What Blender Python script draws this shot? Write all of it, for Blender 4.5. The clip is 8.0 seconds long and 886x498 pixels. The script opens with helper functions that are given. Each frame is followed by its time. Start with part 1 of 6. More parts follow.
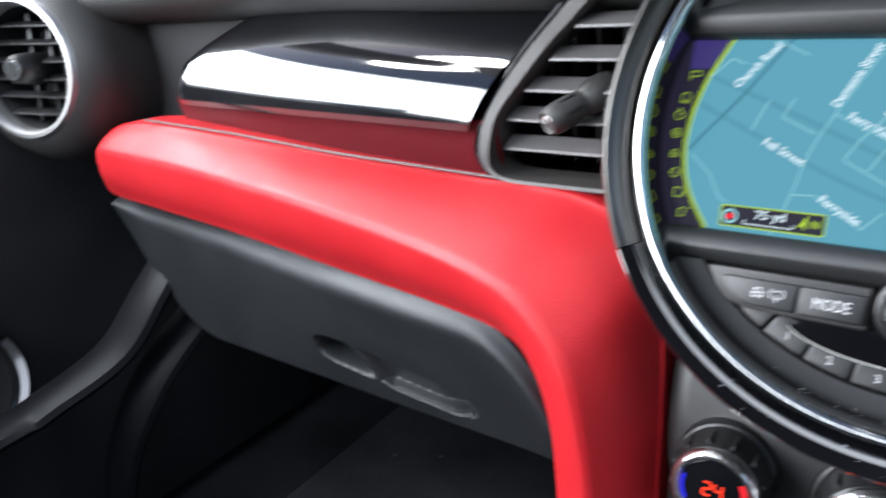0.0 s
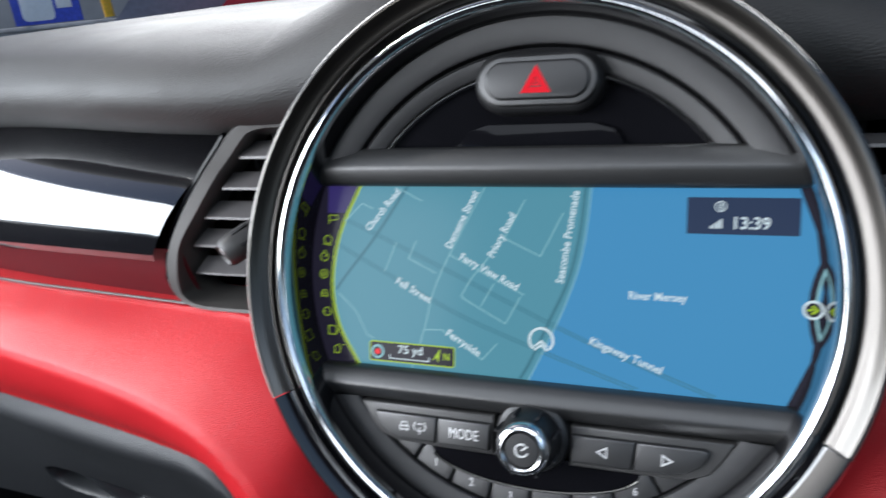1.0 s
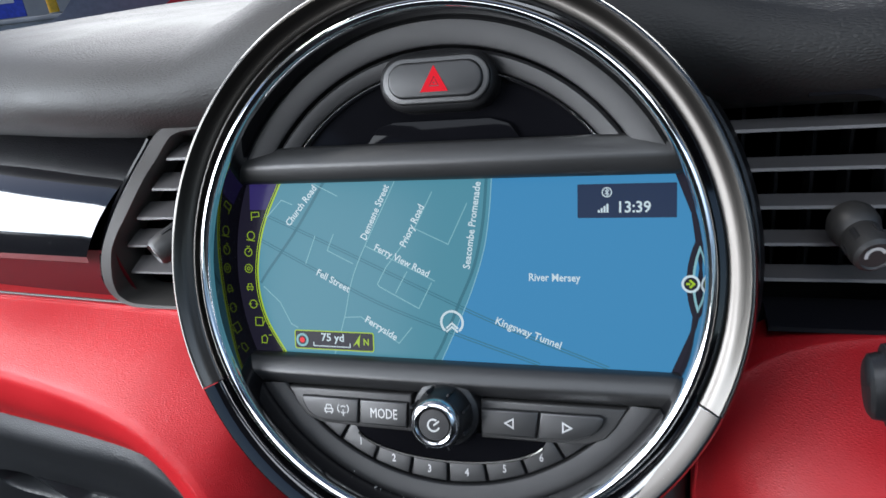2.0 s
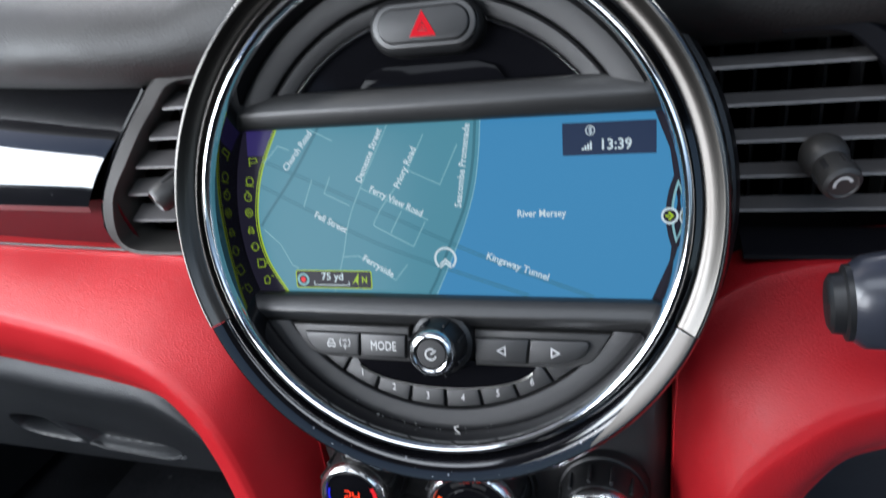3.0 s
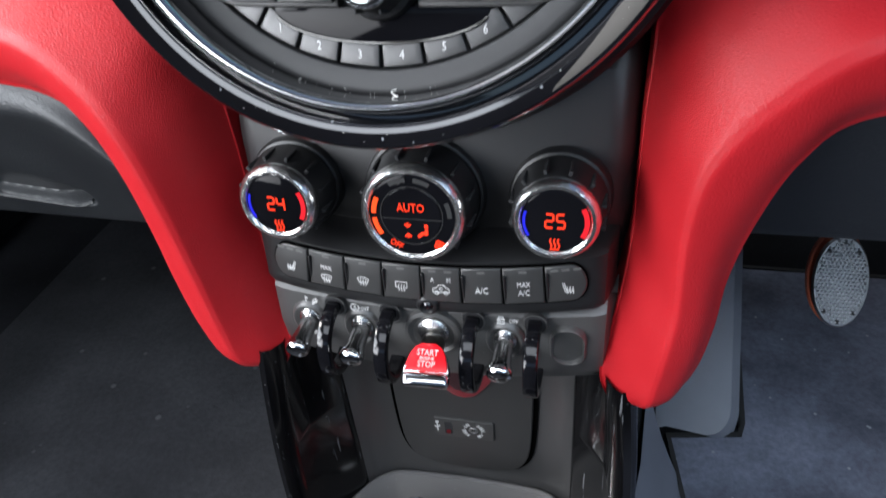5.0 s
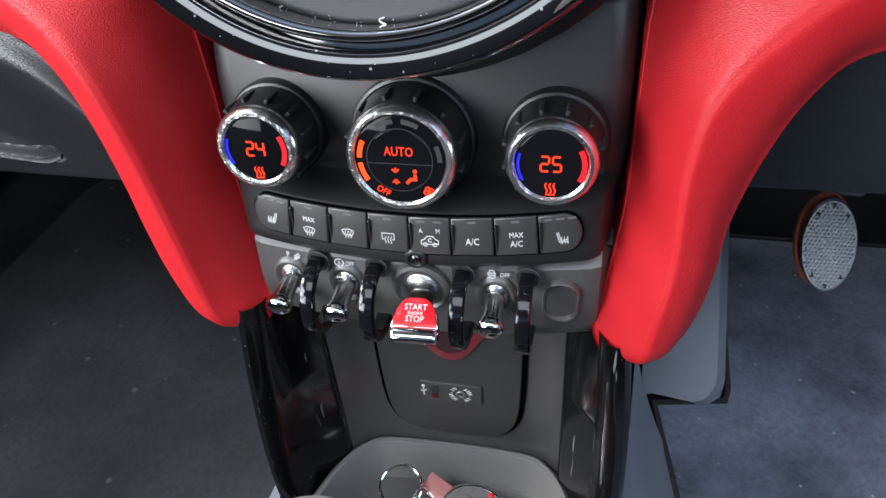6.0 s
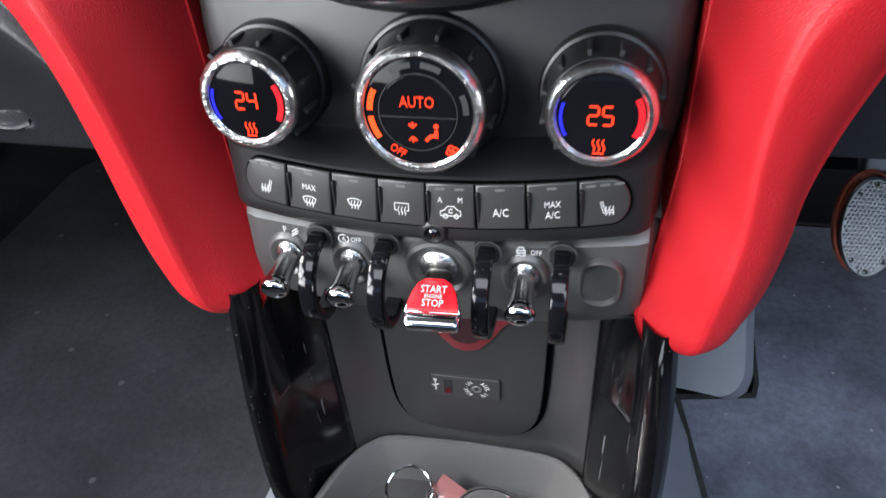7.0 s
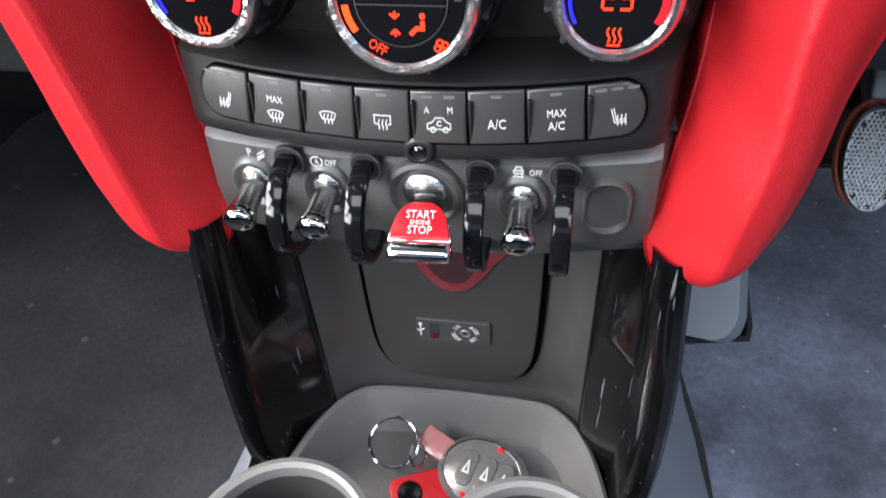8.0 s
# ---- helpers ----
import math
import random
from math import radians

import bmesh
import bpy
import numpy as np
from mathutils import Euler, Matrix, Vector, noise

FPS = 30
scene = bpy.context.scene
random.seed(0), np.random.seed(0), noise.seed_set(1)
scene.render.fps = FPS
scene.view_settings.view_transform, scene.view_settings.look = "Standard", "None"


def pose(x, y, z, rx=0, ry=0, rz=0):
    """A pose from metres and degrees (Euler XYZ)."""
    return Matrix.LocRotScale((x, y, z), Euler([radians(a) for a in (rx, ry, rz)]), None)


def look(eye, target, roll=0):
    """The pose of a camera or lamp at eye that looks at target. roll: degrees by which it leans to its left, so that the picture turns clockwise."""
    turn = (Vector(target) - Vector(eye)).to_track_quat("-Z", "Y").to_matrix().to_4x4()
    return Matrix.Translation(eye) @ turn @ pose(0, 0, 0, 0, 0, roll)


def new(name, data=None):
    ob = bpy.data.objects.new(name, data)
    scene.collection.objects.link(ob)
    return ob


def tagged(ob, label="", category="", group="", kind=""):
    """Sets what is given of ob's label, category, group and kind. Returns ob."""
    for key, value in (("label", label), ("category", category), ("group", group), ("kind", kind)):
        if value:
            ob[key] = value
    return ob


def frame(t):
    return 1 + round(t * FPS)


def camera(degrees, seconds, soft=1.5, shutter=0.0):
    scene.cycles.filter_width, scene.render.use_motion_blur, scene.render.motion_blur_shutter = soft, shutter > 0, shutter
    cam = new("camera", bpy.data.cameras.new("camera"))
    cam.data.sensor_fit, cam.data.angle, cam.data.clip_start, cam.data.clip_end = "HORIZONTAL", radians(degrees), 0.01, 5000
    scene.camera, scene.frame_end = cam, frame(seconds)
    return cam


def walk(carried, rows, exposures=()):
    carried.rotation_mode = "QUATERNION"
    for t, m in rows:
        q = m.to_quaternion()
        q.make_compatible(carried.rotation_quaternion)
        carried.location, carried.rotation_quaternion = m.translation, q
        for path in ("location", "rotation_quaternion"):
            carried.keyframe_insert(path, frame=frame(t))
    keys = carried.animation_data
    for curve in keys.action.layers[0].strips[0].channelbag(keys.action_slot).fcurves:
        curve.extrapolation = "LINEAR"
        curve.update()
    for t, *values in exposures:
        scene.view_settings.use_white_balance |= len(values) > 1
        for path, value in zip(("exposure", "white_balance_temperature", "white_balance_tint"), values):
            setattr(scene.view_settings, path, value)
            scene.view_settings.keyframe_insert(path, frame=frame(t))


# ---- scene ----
cam = camera(63.5, 8.0, shutter=0.5)
PATH = [
    (0, (-0.003, -0.31, 0.062), (-1.098, 1.206, -0.646), -4.1),
    (0.5, (0.034, -0.286, 0.086), (-0.869, 1.355, -0.613), -5.5),
    (1, (0.065, -0.258, 0.11), (-0.638, 1.478, -0.592), -5.9),
    (1.5, (0.081, -0.257, 0.116), (-0.536, 1.498, -0.617), -6.3),
    (2.8, (0.101, -0.288, 0.113), (-0.512, 1.448, -0.67), -8.3),
    (3, (0.096, -0.282, 0.119), (-0.489, 1.413, -0.766), -8.5),
    (3.5, (0.099, -0.279, 0.104), (-0.475, 1.382, -0.853), -8.9),
    (4, (0.097, -0.276, 0.064), (-0.434, 1.33, -1.005), -8.0),
    (4.5, (0.093, -0.277, 0.039), (-0.38, 1.277, -1.128), -7.0),
    (5, (0.09, -0.281, 0.019), (-0.356, 1.235, -1.207), -6.0),
    (5.2, (0.087, -0.283, 0.011), (-0.339, 1.225, -1.233), -5.8),
    (6.5, (0.078, -0.269, -0.013), (-0.303, 1.224, -1.289), -4.8),
    (7, (0.064, -0.25, -0.039), (-0.313, 1.233, -1.327), -4.7),
    (7.5, (0.055, -0.236, -0.065), (-0.284, 1.235, -1.377), -4.2),
    (8, (0.054, -0.233, -0.073), (-0.25, 1.184, -1.451), -4.1),
]
EXPOSURES = [(0.0, 0.3, 6200, 10), (0.5, 0.02, 6200, 10), (1.0, -0.15, 6200, 10), (1.5, -0.25, 6150, 10), (3.0, -0.3, 6150, 10), (4.0, -0.12, 6200, 10), (4.5, -0.03, 6200, 10), (5.0, 0.12, 6250, 10), (6.5, 0.46, 6350, 10), (8.0, 0.7, 6500, 10)]
walk(cam, [(t, look(eye, target, roll)) for t, eye, target, roll in PATH], exposures=EXPOSURES)

# ---- light ----
world = bpy.data.worlds.new("sky")
scene.world = world
world.use_nodes = True
wn = world.node_tree
sky = wn.nodes.new("ShaderNodeTexSky")
sky.sky_type, sky.sun_disc = "NISHITA", False
sky.sun_elevation, sky.sun_rotation = radians(48), radians(-70)
wn.links.new(sky.outputs[0], wn.nodes["Background"].inputs[0])
wn.nodes["Background"].inputs[1].default_value = 0.15

sun_data = bpy.data.lights.new("sun", "SUN")
sun_data.energy, sun_data.angle, sun_data.color = 2.2, radians(12), (1.0, 0.95, 0.88)
sun = new("sun", sun_data)
sun.matrix_world = look((-2.0, -0.6, 2.3), (0, 0, 0))


def area_lamp(name, eye, target, w, h, watts, color=(1, 1, 1), spread=180):
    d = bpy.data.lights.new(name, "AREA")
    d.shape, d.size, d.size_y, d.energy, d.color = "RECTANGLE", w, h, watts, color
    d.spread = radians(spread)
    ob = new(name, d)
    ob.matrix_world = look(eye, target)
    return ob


area_lamp("passenger_window_light", (-0.77, -0.32, 0.24), (-0.25, 0.05, 0.0), 0.9, 0.32, 15.0, (0.95, 0.98, 1.0))
# added fill from the left rear; no door or window is known there
area_lamp("left_rear_fill_light", (-0.80, -1.00, 0.10), (-0.02, 0.0, -0.07), 0.80, 0.54, 4.6, (0.98, 0.98, 1.0), 80)
area_lamp("driver_window_light", (0.72, -0.48, 0.27), (0.40, 0.06, -0.58), 0.80, 0.40, 1.6, (0.72, 0.86, 1.0), 85)
area_lamp("windscreen_light", (-0.08, 0.50, 0.33), (-0.06, 0.18, 0.09), 1.2, 0.30, 13.0, (1.0, 0.98, 0.95))
area_lamp("roof_window_light", (0.0, -0.50, 0.478), (0.0, -0.50, 0.0), 0.72, 0.36, 4.0, (0.94, 0.97, 1.0))


# ---- materials ----
def material(name, base, rough=0.5, metal=0.0, grain=0.0, scale=900.0, vary=0.15, coat=0.0, kind="noise", spec=0.5, dust=0.0, fleck=0.0, scratch=0.0, blot=14.0, speck=130.0):
    m = bpy.data.materials.new(name)
    m.use_nodes = True
    nt = m.node_tree
    b = nt.nodes["Principled BSDF"]
    b.inputs["Roughness"].default_value, b.inputs["Metallic"].default_value = rough, metal
    b.inputs["Coat Weight"].default_value, b.inputs["Specular IOR Level"].default_value = coat, spec
    b.inputs["Coat Roughness"].default_value = 0.06
    co = nt.nodes.new("ShaderNodeTexCoord")
    big = nt.nodes.new("ShaderNodeTexNoise")
    big.inputs["Scale"].default_value, big.inputs["Detail"].default_value = blot, 5.0
    nt.links.new(co.outputs["Object"], big.inputs["Vector"])
    mix = nt.nodes.new("ShaderNodeMix")
    mix.data_type = "RGBA"
    mix.inputs[6].default_value = (*[c * (1 - vary) for c in base], 1)
    mix.inputs[7].default_value = (*[min(1, c * (1 + vary)) for c in base], 1)
    spread = nt.nodes.new("ShaderNodeMapRange")
    spread.inputs[1].default_value, spread.inputs[2].default_value = 0.32, 0.68
    nt.links.new(big.outputs["Fac"], spread.inputs[0])
    nt.links.new(spread.outputs[0], mix.inputs[0])
    col = mix.outputs[2]
    if fleck:
        fine = nt.nodes.new("ShaderNodeTexNoise")
        fine.inputs["Scale"].default_value, fine.inputs["Detail"].default_value = 170.0, 6.0
        fine.inputs["Roughness"].default_value = 0.7
        nt.links.new(co.outputs["Object"], fine.inputs["Vector"])
        fr = nt.nodes.new("ShaderNodeMapRange")
        fr.inputs[1].default_value, fr.inputs[2].default_value = 0.3, 0.7
        fr.inputs[3].default_value, fr.inputs[4].default_value = 1 - fleck, 1 + fleck
        nt.links.new(fine.outputs["Fac"], fr.inputs[0])
        mul = nt.nodes.new("ShaderNodeMix")
        mul.data_type, mul.blend_type = "RGBA", "MULTIPLY"
        mul.inputs[0].default_value = 1.0
        nt.links.new(col, mul.inputs[6])
        nt.links.new(fr.outputs[0], mul.inputs[7])
        col = mul.outputs[2]
    worn = None
    if scratch:
        mp = nt.nodes.new("ShaderNodeMapping")
        mp.inputs["Rotation"].default_value = (0.3, 0.5, 0.2)
        mp.inputs["Scale"].default_value = (420.0, 420.0, 26.0)
        sn_ = nt.nodes.new("ShaderNodeTexNoise")
        sn_.inputs["Scale"].default_value, sn_.inputs["Detail"].default_value = 1.0, 2.0
        nt.links.new(co.outputs["Object"], mp.inputs["Vector"])
        nt.links.new(mp.outputs[0], sn_.inputs["Vector"])
        sr = nt.nodes.new("ShaderNodeMapRange")
        sr.inputs[1].default_value, sr.inputs[2].default_value = 0.68, 0.76
        nt.links.new(sn_.outputs["Fac"], sr.inputs[0])
        sm = nt.nodes.new("ShaderNodeMath")
        sm.operation = "MULTIPLY"
        sm.inputs[1].default_value = scratch
        nt.links.new(sr.outputs[0], sm.inputs[0])
        worn = sm.outputs[0]
        d3 = nt.nodes.new("ShaderNodeMix")
        d3.data_type = "RGBA"
        d3.inputs[7].default_value = (0.35, 0.36, 0.38, 1)
        nt.links.new(worn, d3.inputs[0])
        nt.links.new(col, d3.inputs[6])
        col = d3.outputs[2]
    if dust:
        sp = nt.nodes.new("ShaderNodeTexVoronoi")
        sp.inputs["Scale"].default_value = speck
        ramp = nt.nodes.new("ShaderNodeValToRGB")
        ramp.color_ramp.elements[0].position, ramp.color_ramp.elements[0].color = 0.05, (dust, dust, dust, 1)
        ramp.color_ramp.elements[1].position, ramp.color_ramp.elements[1].color = 0.09, (0, 0, 0, 1)
        nt.links.new(co.outputs["Object"], sp.inputs["Vector"])
        nt.links.new(sp.outputs["Distance"], ramp.inputs[0])
        d2 = nt.nodes.new("ShaderNodeMix")
        d2.data_type = "RGBA"
        d2.inputs[7].default_value = (0.35, 0.36, 0.38, 1)
        nt.links.new(ramp.outputs[0], d2.inputs[0])
        nt.links.new(col, d2.inputs[6])
        col = d2.outputs[2]
    nt.links.new(col, b.inputs["Base Color"])
    rr = nt.nodes.new("ShaderNodeMapRange")
    rr.inputs[3].default_value, rr.inputs[4].default_value = max(0.02, rough * 0.85), min(1, rough * 1.15)
    nt.links.new(big.outputs["Fac"], rr.inputs[0])
    rough_out = rr.outputs[0]
    if worn:
        ad = nt.nodes.new("ShaderNodeMath")
        ad.operation = "ADD"
        nt.links.new(rough_out, ad.inputs[0])
        nt.links.new(worn, ad.inputs[1])
        rough_out = ad.outputs[0]
    nt.links.new(rough_out, b.inputs["Roughness"])
    if grain:
        if kind == "leather":
            g = nt.nodes.new("ShaderNodeTexVoronoi")
            g.feature = "DISTANCE_TO_EDGE"
            out = g.outputs["Distance"]
            # drawn-out wrinkles, deeper in some patches than in others
            run = nt.nodes.new("ShaderNodeMapping")
            run.inputs["Rotation"].default_value = (0.1, 0.30, 0.12)
            run.inputs["Scale"].default_value = (0.42, 1.0, 1.0)
            nt.links.new(co.outputs["Object"], run.inputs["Vector"])
            depth = nt.nodes.new("ShaderNodeMapRange")
            depth.inputs[1].default_value, depth.inputs[2].default_value = 0.35, 0.65
            depth.inputs[3].default_value, depth.inputs[4].default_value = grain * 0.45, min(1.0, grain * 1.4)
            nt.links.new(big.outputs["Fac"], depth.inputs[0])
        else:
            g = nt.nodes.new("ShaderNodeTexNoise")
            g.inputs["Detail"].default_value = 4.0
            out = g.outputs["Fac"]
        g.inputs["Scale"].default_value = scale
        nt.links.new(run.outputs[0] if kind == "leather" else co.outputs["Object"], g.inputs["Vector"])
        bump = nt.nodes.new("ShaderNodeBump")
        bump.inputs["Strength"].default_value, bump.inputs["Distance"].default_value = grain, 0.0006
        if kind == "leather":
            nt.links.new(depth.outputs[0], bump.inputs["Strength"])
        nt.links.new(out, bump.inputs["Height"])
        nt.links.new(bump.outputs[0], b.inputs["Normal"])
    return m


def glowing(name, color, strength, spec=0.5):
    m = bpy.data.materials.new(name)
    m.use_nodes = True
    b = m.node_tree.nodes["Principled BSDF"]
    b.inputs["Base Color"].default_value = (0.01, 0.01, 0.01, 1)
    b.inputs["Roughness"].default_value = 0.15
    b.inputs["Specular IOR Level"].default_value = spec
    b.inputs["Emission Color"].default_value = (*color, 1)
    b.inputs["Emission Strength"].default_value = strength
    return m


RED = material("red_leather", (0.37, 0.0110, 0.0155), 0.42, grain=0.48, scale=1200, vary=0.10, kind="leather", spec=0.28)
SOFT = material("soft_black_dash", (0.013, 0.0128, 0.0125), 0.60, grain=0.6, scale=800, vary=0.12, spec=0.48, kind="leather", fleck=0.1)
HARD = material("grained_black_plastic", (0.013, 0.0145, 0.0165), 0.46, grain=0.5, scale=900, vary=0.15, kind="leather", dust=0.1)
SATIN = material("satin_black_plastic", (0.007, 0.007, 0.0075), 0.42, grain=0.10, scale=2500, vary=0.12, spec=0.5)
PANEL = material("satin_panel", (0.009, 0.009, 0.009), 0.43, grain=0.10, scale=2500, vary=0.12, spec=0.8)
BUTTON = material("button_plastic", (0.023, 0.0225, 0.022), 0.44, grain=0.10, scale=2500, vary=0.14, spec=0.8, dust=0.05)
WINDOW = material("indicator_plastic", (0.11, 0.11, 0.105), 0.4, vary=0.1)
PIT = material("tray_floor_plastic", (0.085, 0.08, 0.08), 0.5, vary=0.2, grain=0.15, scale=1400, dust=0.2)
ALCOVE = material("satin_alcove_plastic", (0.042, 0.041, 0.041), 0.30, vary=0.12, grain=0.08, scale=1800, spec=0.75)
TOGGLE = material("satin_switch_panel", (0.043, 0.042, 0.041), 0.45, vary=0.15, grain=0.10, scale=2200, spec=0.95, dust=0.12)
FASCIA = material("smooth_black_plastic", (0.009, 0.009, 0.0095), 0.50, grain=0.08, scale=2500, vary=0.15, spec=0.78)
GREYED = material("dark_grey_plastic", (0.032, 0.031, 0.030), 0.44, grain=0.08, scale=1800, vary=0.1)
GLOSS = material("gloss_black", (0.004, 0.004, 0.005), 0.04, vary=0.2, coat=1.0, dust=0.10)
CHROME = material("chrome", (0.62, 0.625, 0.63), 0.08, metal=1.0, vary=0.03)
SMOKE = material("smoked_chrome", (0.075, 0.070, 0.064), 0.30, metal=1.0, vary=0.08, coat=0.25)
STEEL = material("satin_steel", (0.38, 0.38, 0.38), 0.42, metal=1.0, vary=0.15, grain=0.3, scale=900)
TITAN = material("satin_grey_trim", (0.036, 0.034, 0.032), 0.42, vary=0.06)
CARPET = material("dark_carpet", (0.010, 0.0105, 0.0125), 0.95, grain=0.7, scale=420, vary=0.45, spec=0.12, fleck=0.18, dust=0.10, blot=7.0)
WORNMAT = material("worn_grey_mat", (0.0260, 0.0270, 0.0305), 0.95, grain=0.8, scale=450, vary=0.35, spec=0.12, dust=0.12, speck=22.0, fleck=0.2, blot=7.0)
MAT = material("blue_grey_mat", (0.13, 0.14, 0.18), 0.95, grain=0.8, scale=450, vary=0.5, spec=0.12, dust=0.8, speck=45.0, fleck=0.22, blot=11.0)
RUBBER = material("rubber", (0.02, 0.02, 0.02), 0.7, grain=0.3, scale=800)
GREYPLASTIC = material("blue_grey_plastic", (0.18, 0.19, 0.225), 0.5, vary=0.1, grain=0.1, scale=1200)
PRINT = material("white_print", (0.50, 0.50, 0.49), 0.5, vary=0.02)
REDPAINT = material("red_gloss_lacquer", (0.60, 0.008, 0.014), 0.2, vary=0.05, coat=0.15)
DARK = material("dark_void", (0.006, 0.006, 0.007), 0.8, vary=0.2)
DEEP = material("dull_black_trim", (0.005, 0.005, 0.0068), 0.5, grain=0.1, scale=1500, vary=0.2, spec=0.2)
# red darkened for the shaded dash strips; also on the USB tongue
DARKRED = material("darkened_red", (0.070, 0.003, 0.006), 0.36, vary=0.1, spec=0.25)
RIMSTEEL = material("dark_bright_metal", (0.17, 0.165, 0.155), 0.22, metal=1.0, vary=0.05)
TRAY = material("grey_tray_plastic", (0.125, 0.12, 0.117), 0.45, vary=0.12, grain=0.1, scale=1600, dust=0.2)
SMOKED = material("dark_polished_chrome", (0.58, 0.58, 0.58), 0.20, metal=1.0, vary=0.25)
DIALRING = material("dial_ring_chrome", (0.82, 0.82, 0.82), 0.24, metal=1.0, vary=0.12, grain=0.6, scale=330)
HOOP = material("hoop_gloss_black", (0.004, 0.004, 0.005), 0.10, vary=0.2, spec=0.35, dust=0.06)
FACE = material("coated_gloss_black", (0.004, 0.004, 0.005), 0.05, vary=0.2, spec=0.08)
BRIGHT = material("brushed_bright_chrome", (0.68, 0.685, 0.69), 0.16, metal=1.0, vary=0.05)
WORN = material("worn_chrome", (0.55, 0.55, 0.54), 0.26, metal=1.0, vary=0.25, grain=0.5, scale=700, fleck=0.3)
STALK = material("dark_blue_grey_lacquer", (0.020, 0.022, 0.030), 0.30, vary=0.1, coat=0.2)
DUSTY = material("dusty_gloss_black", (0.004, 0.004, 0.005), 0.05, vary=0.2, coat=1.0, dust=0.5)
CAVE = material("grey_black_plastic", (0.026, 0.0255, 0.025), 0.5, vary=0.12, grain=0.12, scale=1800)
VOID = material("black_gap", (0.002, 0.002, 0.002), 1.0, vary=0.1, spec=0.0)
LINER = material("headliner_cloth", (0.06, 0.06, 0.06), 0.9, grain=0.3, scale=700, vary=0.08)
RAIL = material("scuffed_gloss_black", (0.003, 0.003, 0.0035), 0.12, vary=0.3, spec=0.26, dust=0.12, scratch=0.3)
SHELL = material("grey_fob_plastic", (0.09, 0.085, 0.085), 0.28, vary=0.1, coat=0.3)
SLAT = material("slat_plastic", (0.10, 0.095, 0.095), 0.40, vary=0.1)
DULLSTEEL = material("worn_steel", (0.26, 0.26, 0.265), 0.45, metal=1.0, vary=0.15, grain=0.2, scale=900)
LED = glowing("red_segments", (1.0, 0.040, 0.008), 1.7, 0.06)
AMBER = glowing("orange_segments", (1.0, 0.075, 0.008), 1.6, 0.06)
BLUE = glowing("blue_segments", (0.02, 0.02, 1.0), 0.9, 0.06)
CRIMSON = glowing("crimson_segments", (1.0, 0.008, 0.02), 1.0, 0.06)
LAND = glowing("map_land", (0.105, 0.35, 0.45), 0.84, 0.06)
WATER = glowing("map_water", (0.066, 0.318, 0.60), 0.88, 0.06)
ROAD = glowing("map_road", (0.05, 0.19, 0.25), 1.0, 0.06)
STREET = glowing("map_street", (0.27, 0.53, 0.58), 1.0, 0.06)
NIGHT = glowing("map_margin", (0.012, 0.010, 0.022), 1.0, 0.06)
VIOLET = glowing("map_violet", (0.035, 0.025, 0.13), 1.0, 0.06)
LIME = glowing("map_lime", (0.42, 0.62, 0.02), 1.0, 0.06)
ICON = glowing("map_icon", (0.26, 0.38, 0.02), 1.0, 0.06)
INK = glowing("map_lettering", (0.68, 0.80, 0.84), 1.0, 0.06)
BOX = glowing("map_clock_box", (0.018, 0.035, 0.085), 1.0, 0.06)


# ---- mesh helpers ----
def link(name, bm, mat, parent=None, label="", smooth=35):
    me = bpy.data.meshes.new(name)
    bmesh.ops.recalc_face_normals(bm, faces=bm.faces)
    bm.to_mesh(me)
    bm.free()
    me.materials.append(mat)
    if smooth:
        me.shade_smooth()
        me.set_sharp_from_angle(angle=radians(smooth))
    ob = new(name, me)
    if parent:
        ob.parent = parent
    if label:
        ob["label"] = label
    return ob


part = link


def thing(name, label, category, m=None, group="", kind=""):
    ob = new(name)
    ob.empty_display_size = 0.02
    if m is not None:
        ob.matrix_world = m
    return tagged(ob, label, category, group, kind)


def front(tilt, x=0, y=0, z=0):
    """A frame whose x is to the car's right, y up the face and z out of it, leaning back by tilt degrees."""
    s, c = math.sin(radians(tilt)), math.cos(radians(tilt))
    return Matrix(((1, 0, 0, x), (0, s, -c, y), (0, c, s, z), (0, 0, 0, 1)))


def from_rows(rows, close_u=False, close_v=False, caps=False):
    """A skin through rows of points, each row of the same length."""
    bm = bmesh.new()
    vs = [[bm.verts.new(p) for p in r] for r in rows]
    nu, nv = len(vs), len(vs[0])
    for i in range(nu - (0 if close_u else 1)):
        for j in range(nv - (0 if close_v else 1)):
            a, b = vs[i], vs[(i + 1) % nu]
            try:
                bm.faces.new((a[j], a[(j + 1) % nv], b[(j + 1) % nv], b[j]))
            except ValueError:
                pass
    if caps:
        bm.faces.new(vs[0])
        bm.faces.new(vs[-1])
    bmesh.ops.remove_doubles(bm, verts=bm.verts, dist=1e-6)
    return bm


def spline(keys, n):
    """Catmull-Rom through the keys, n points."""
    k = [Vector(p) for p in keys]
    k = [2 * k[0] - k[1]] + k + [2 * k[-1] - k[-2]]
    out = []
    for i in range(n):
        u = i / (n - 1) * (len(k) - 3)
        j = min(int(u), len(k) - 4)
        t = u - j
        a, b, c, d = k[j:j + 4]
        out.append(0.5 * ((2 * b) + (c - a) * t + (2 * a - 5 * b + 4 * c - d) * t * t + (3 * b - a - 3 * c + d) * t ** 3))
    return out


def lathe(profile, n=64, a0=0.0, a1=360.0, caps=False):
    """(r, z) pairs turned about z."""
    full = abs(a1 - a0) >= 360
    m = n if full else n + 1
    rows = []
    for i in range(m):
        a = radians(a0 + (a1 - a0) * i / n)
        rows.append([(r * math.cos(a), r * math.sin(a), z) for r, z in profile])
    return from_rows(rows, close_u=full, caps=caps and not full)


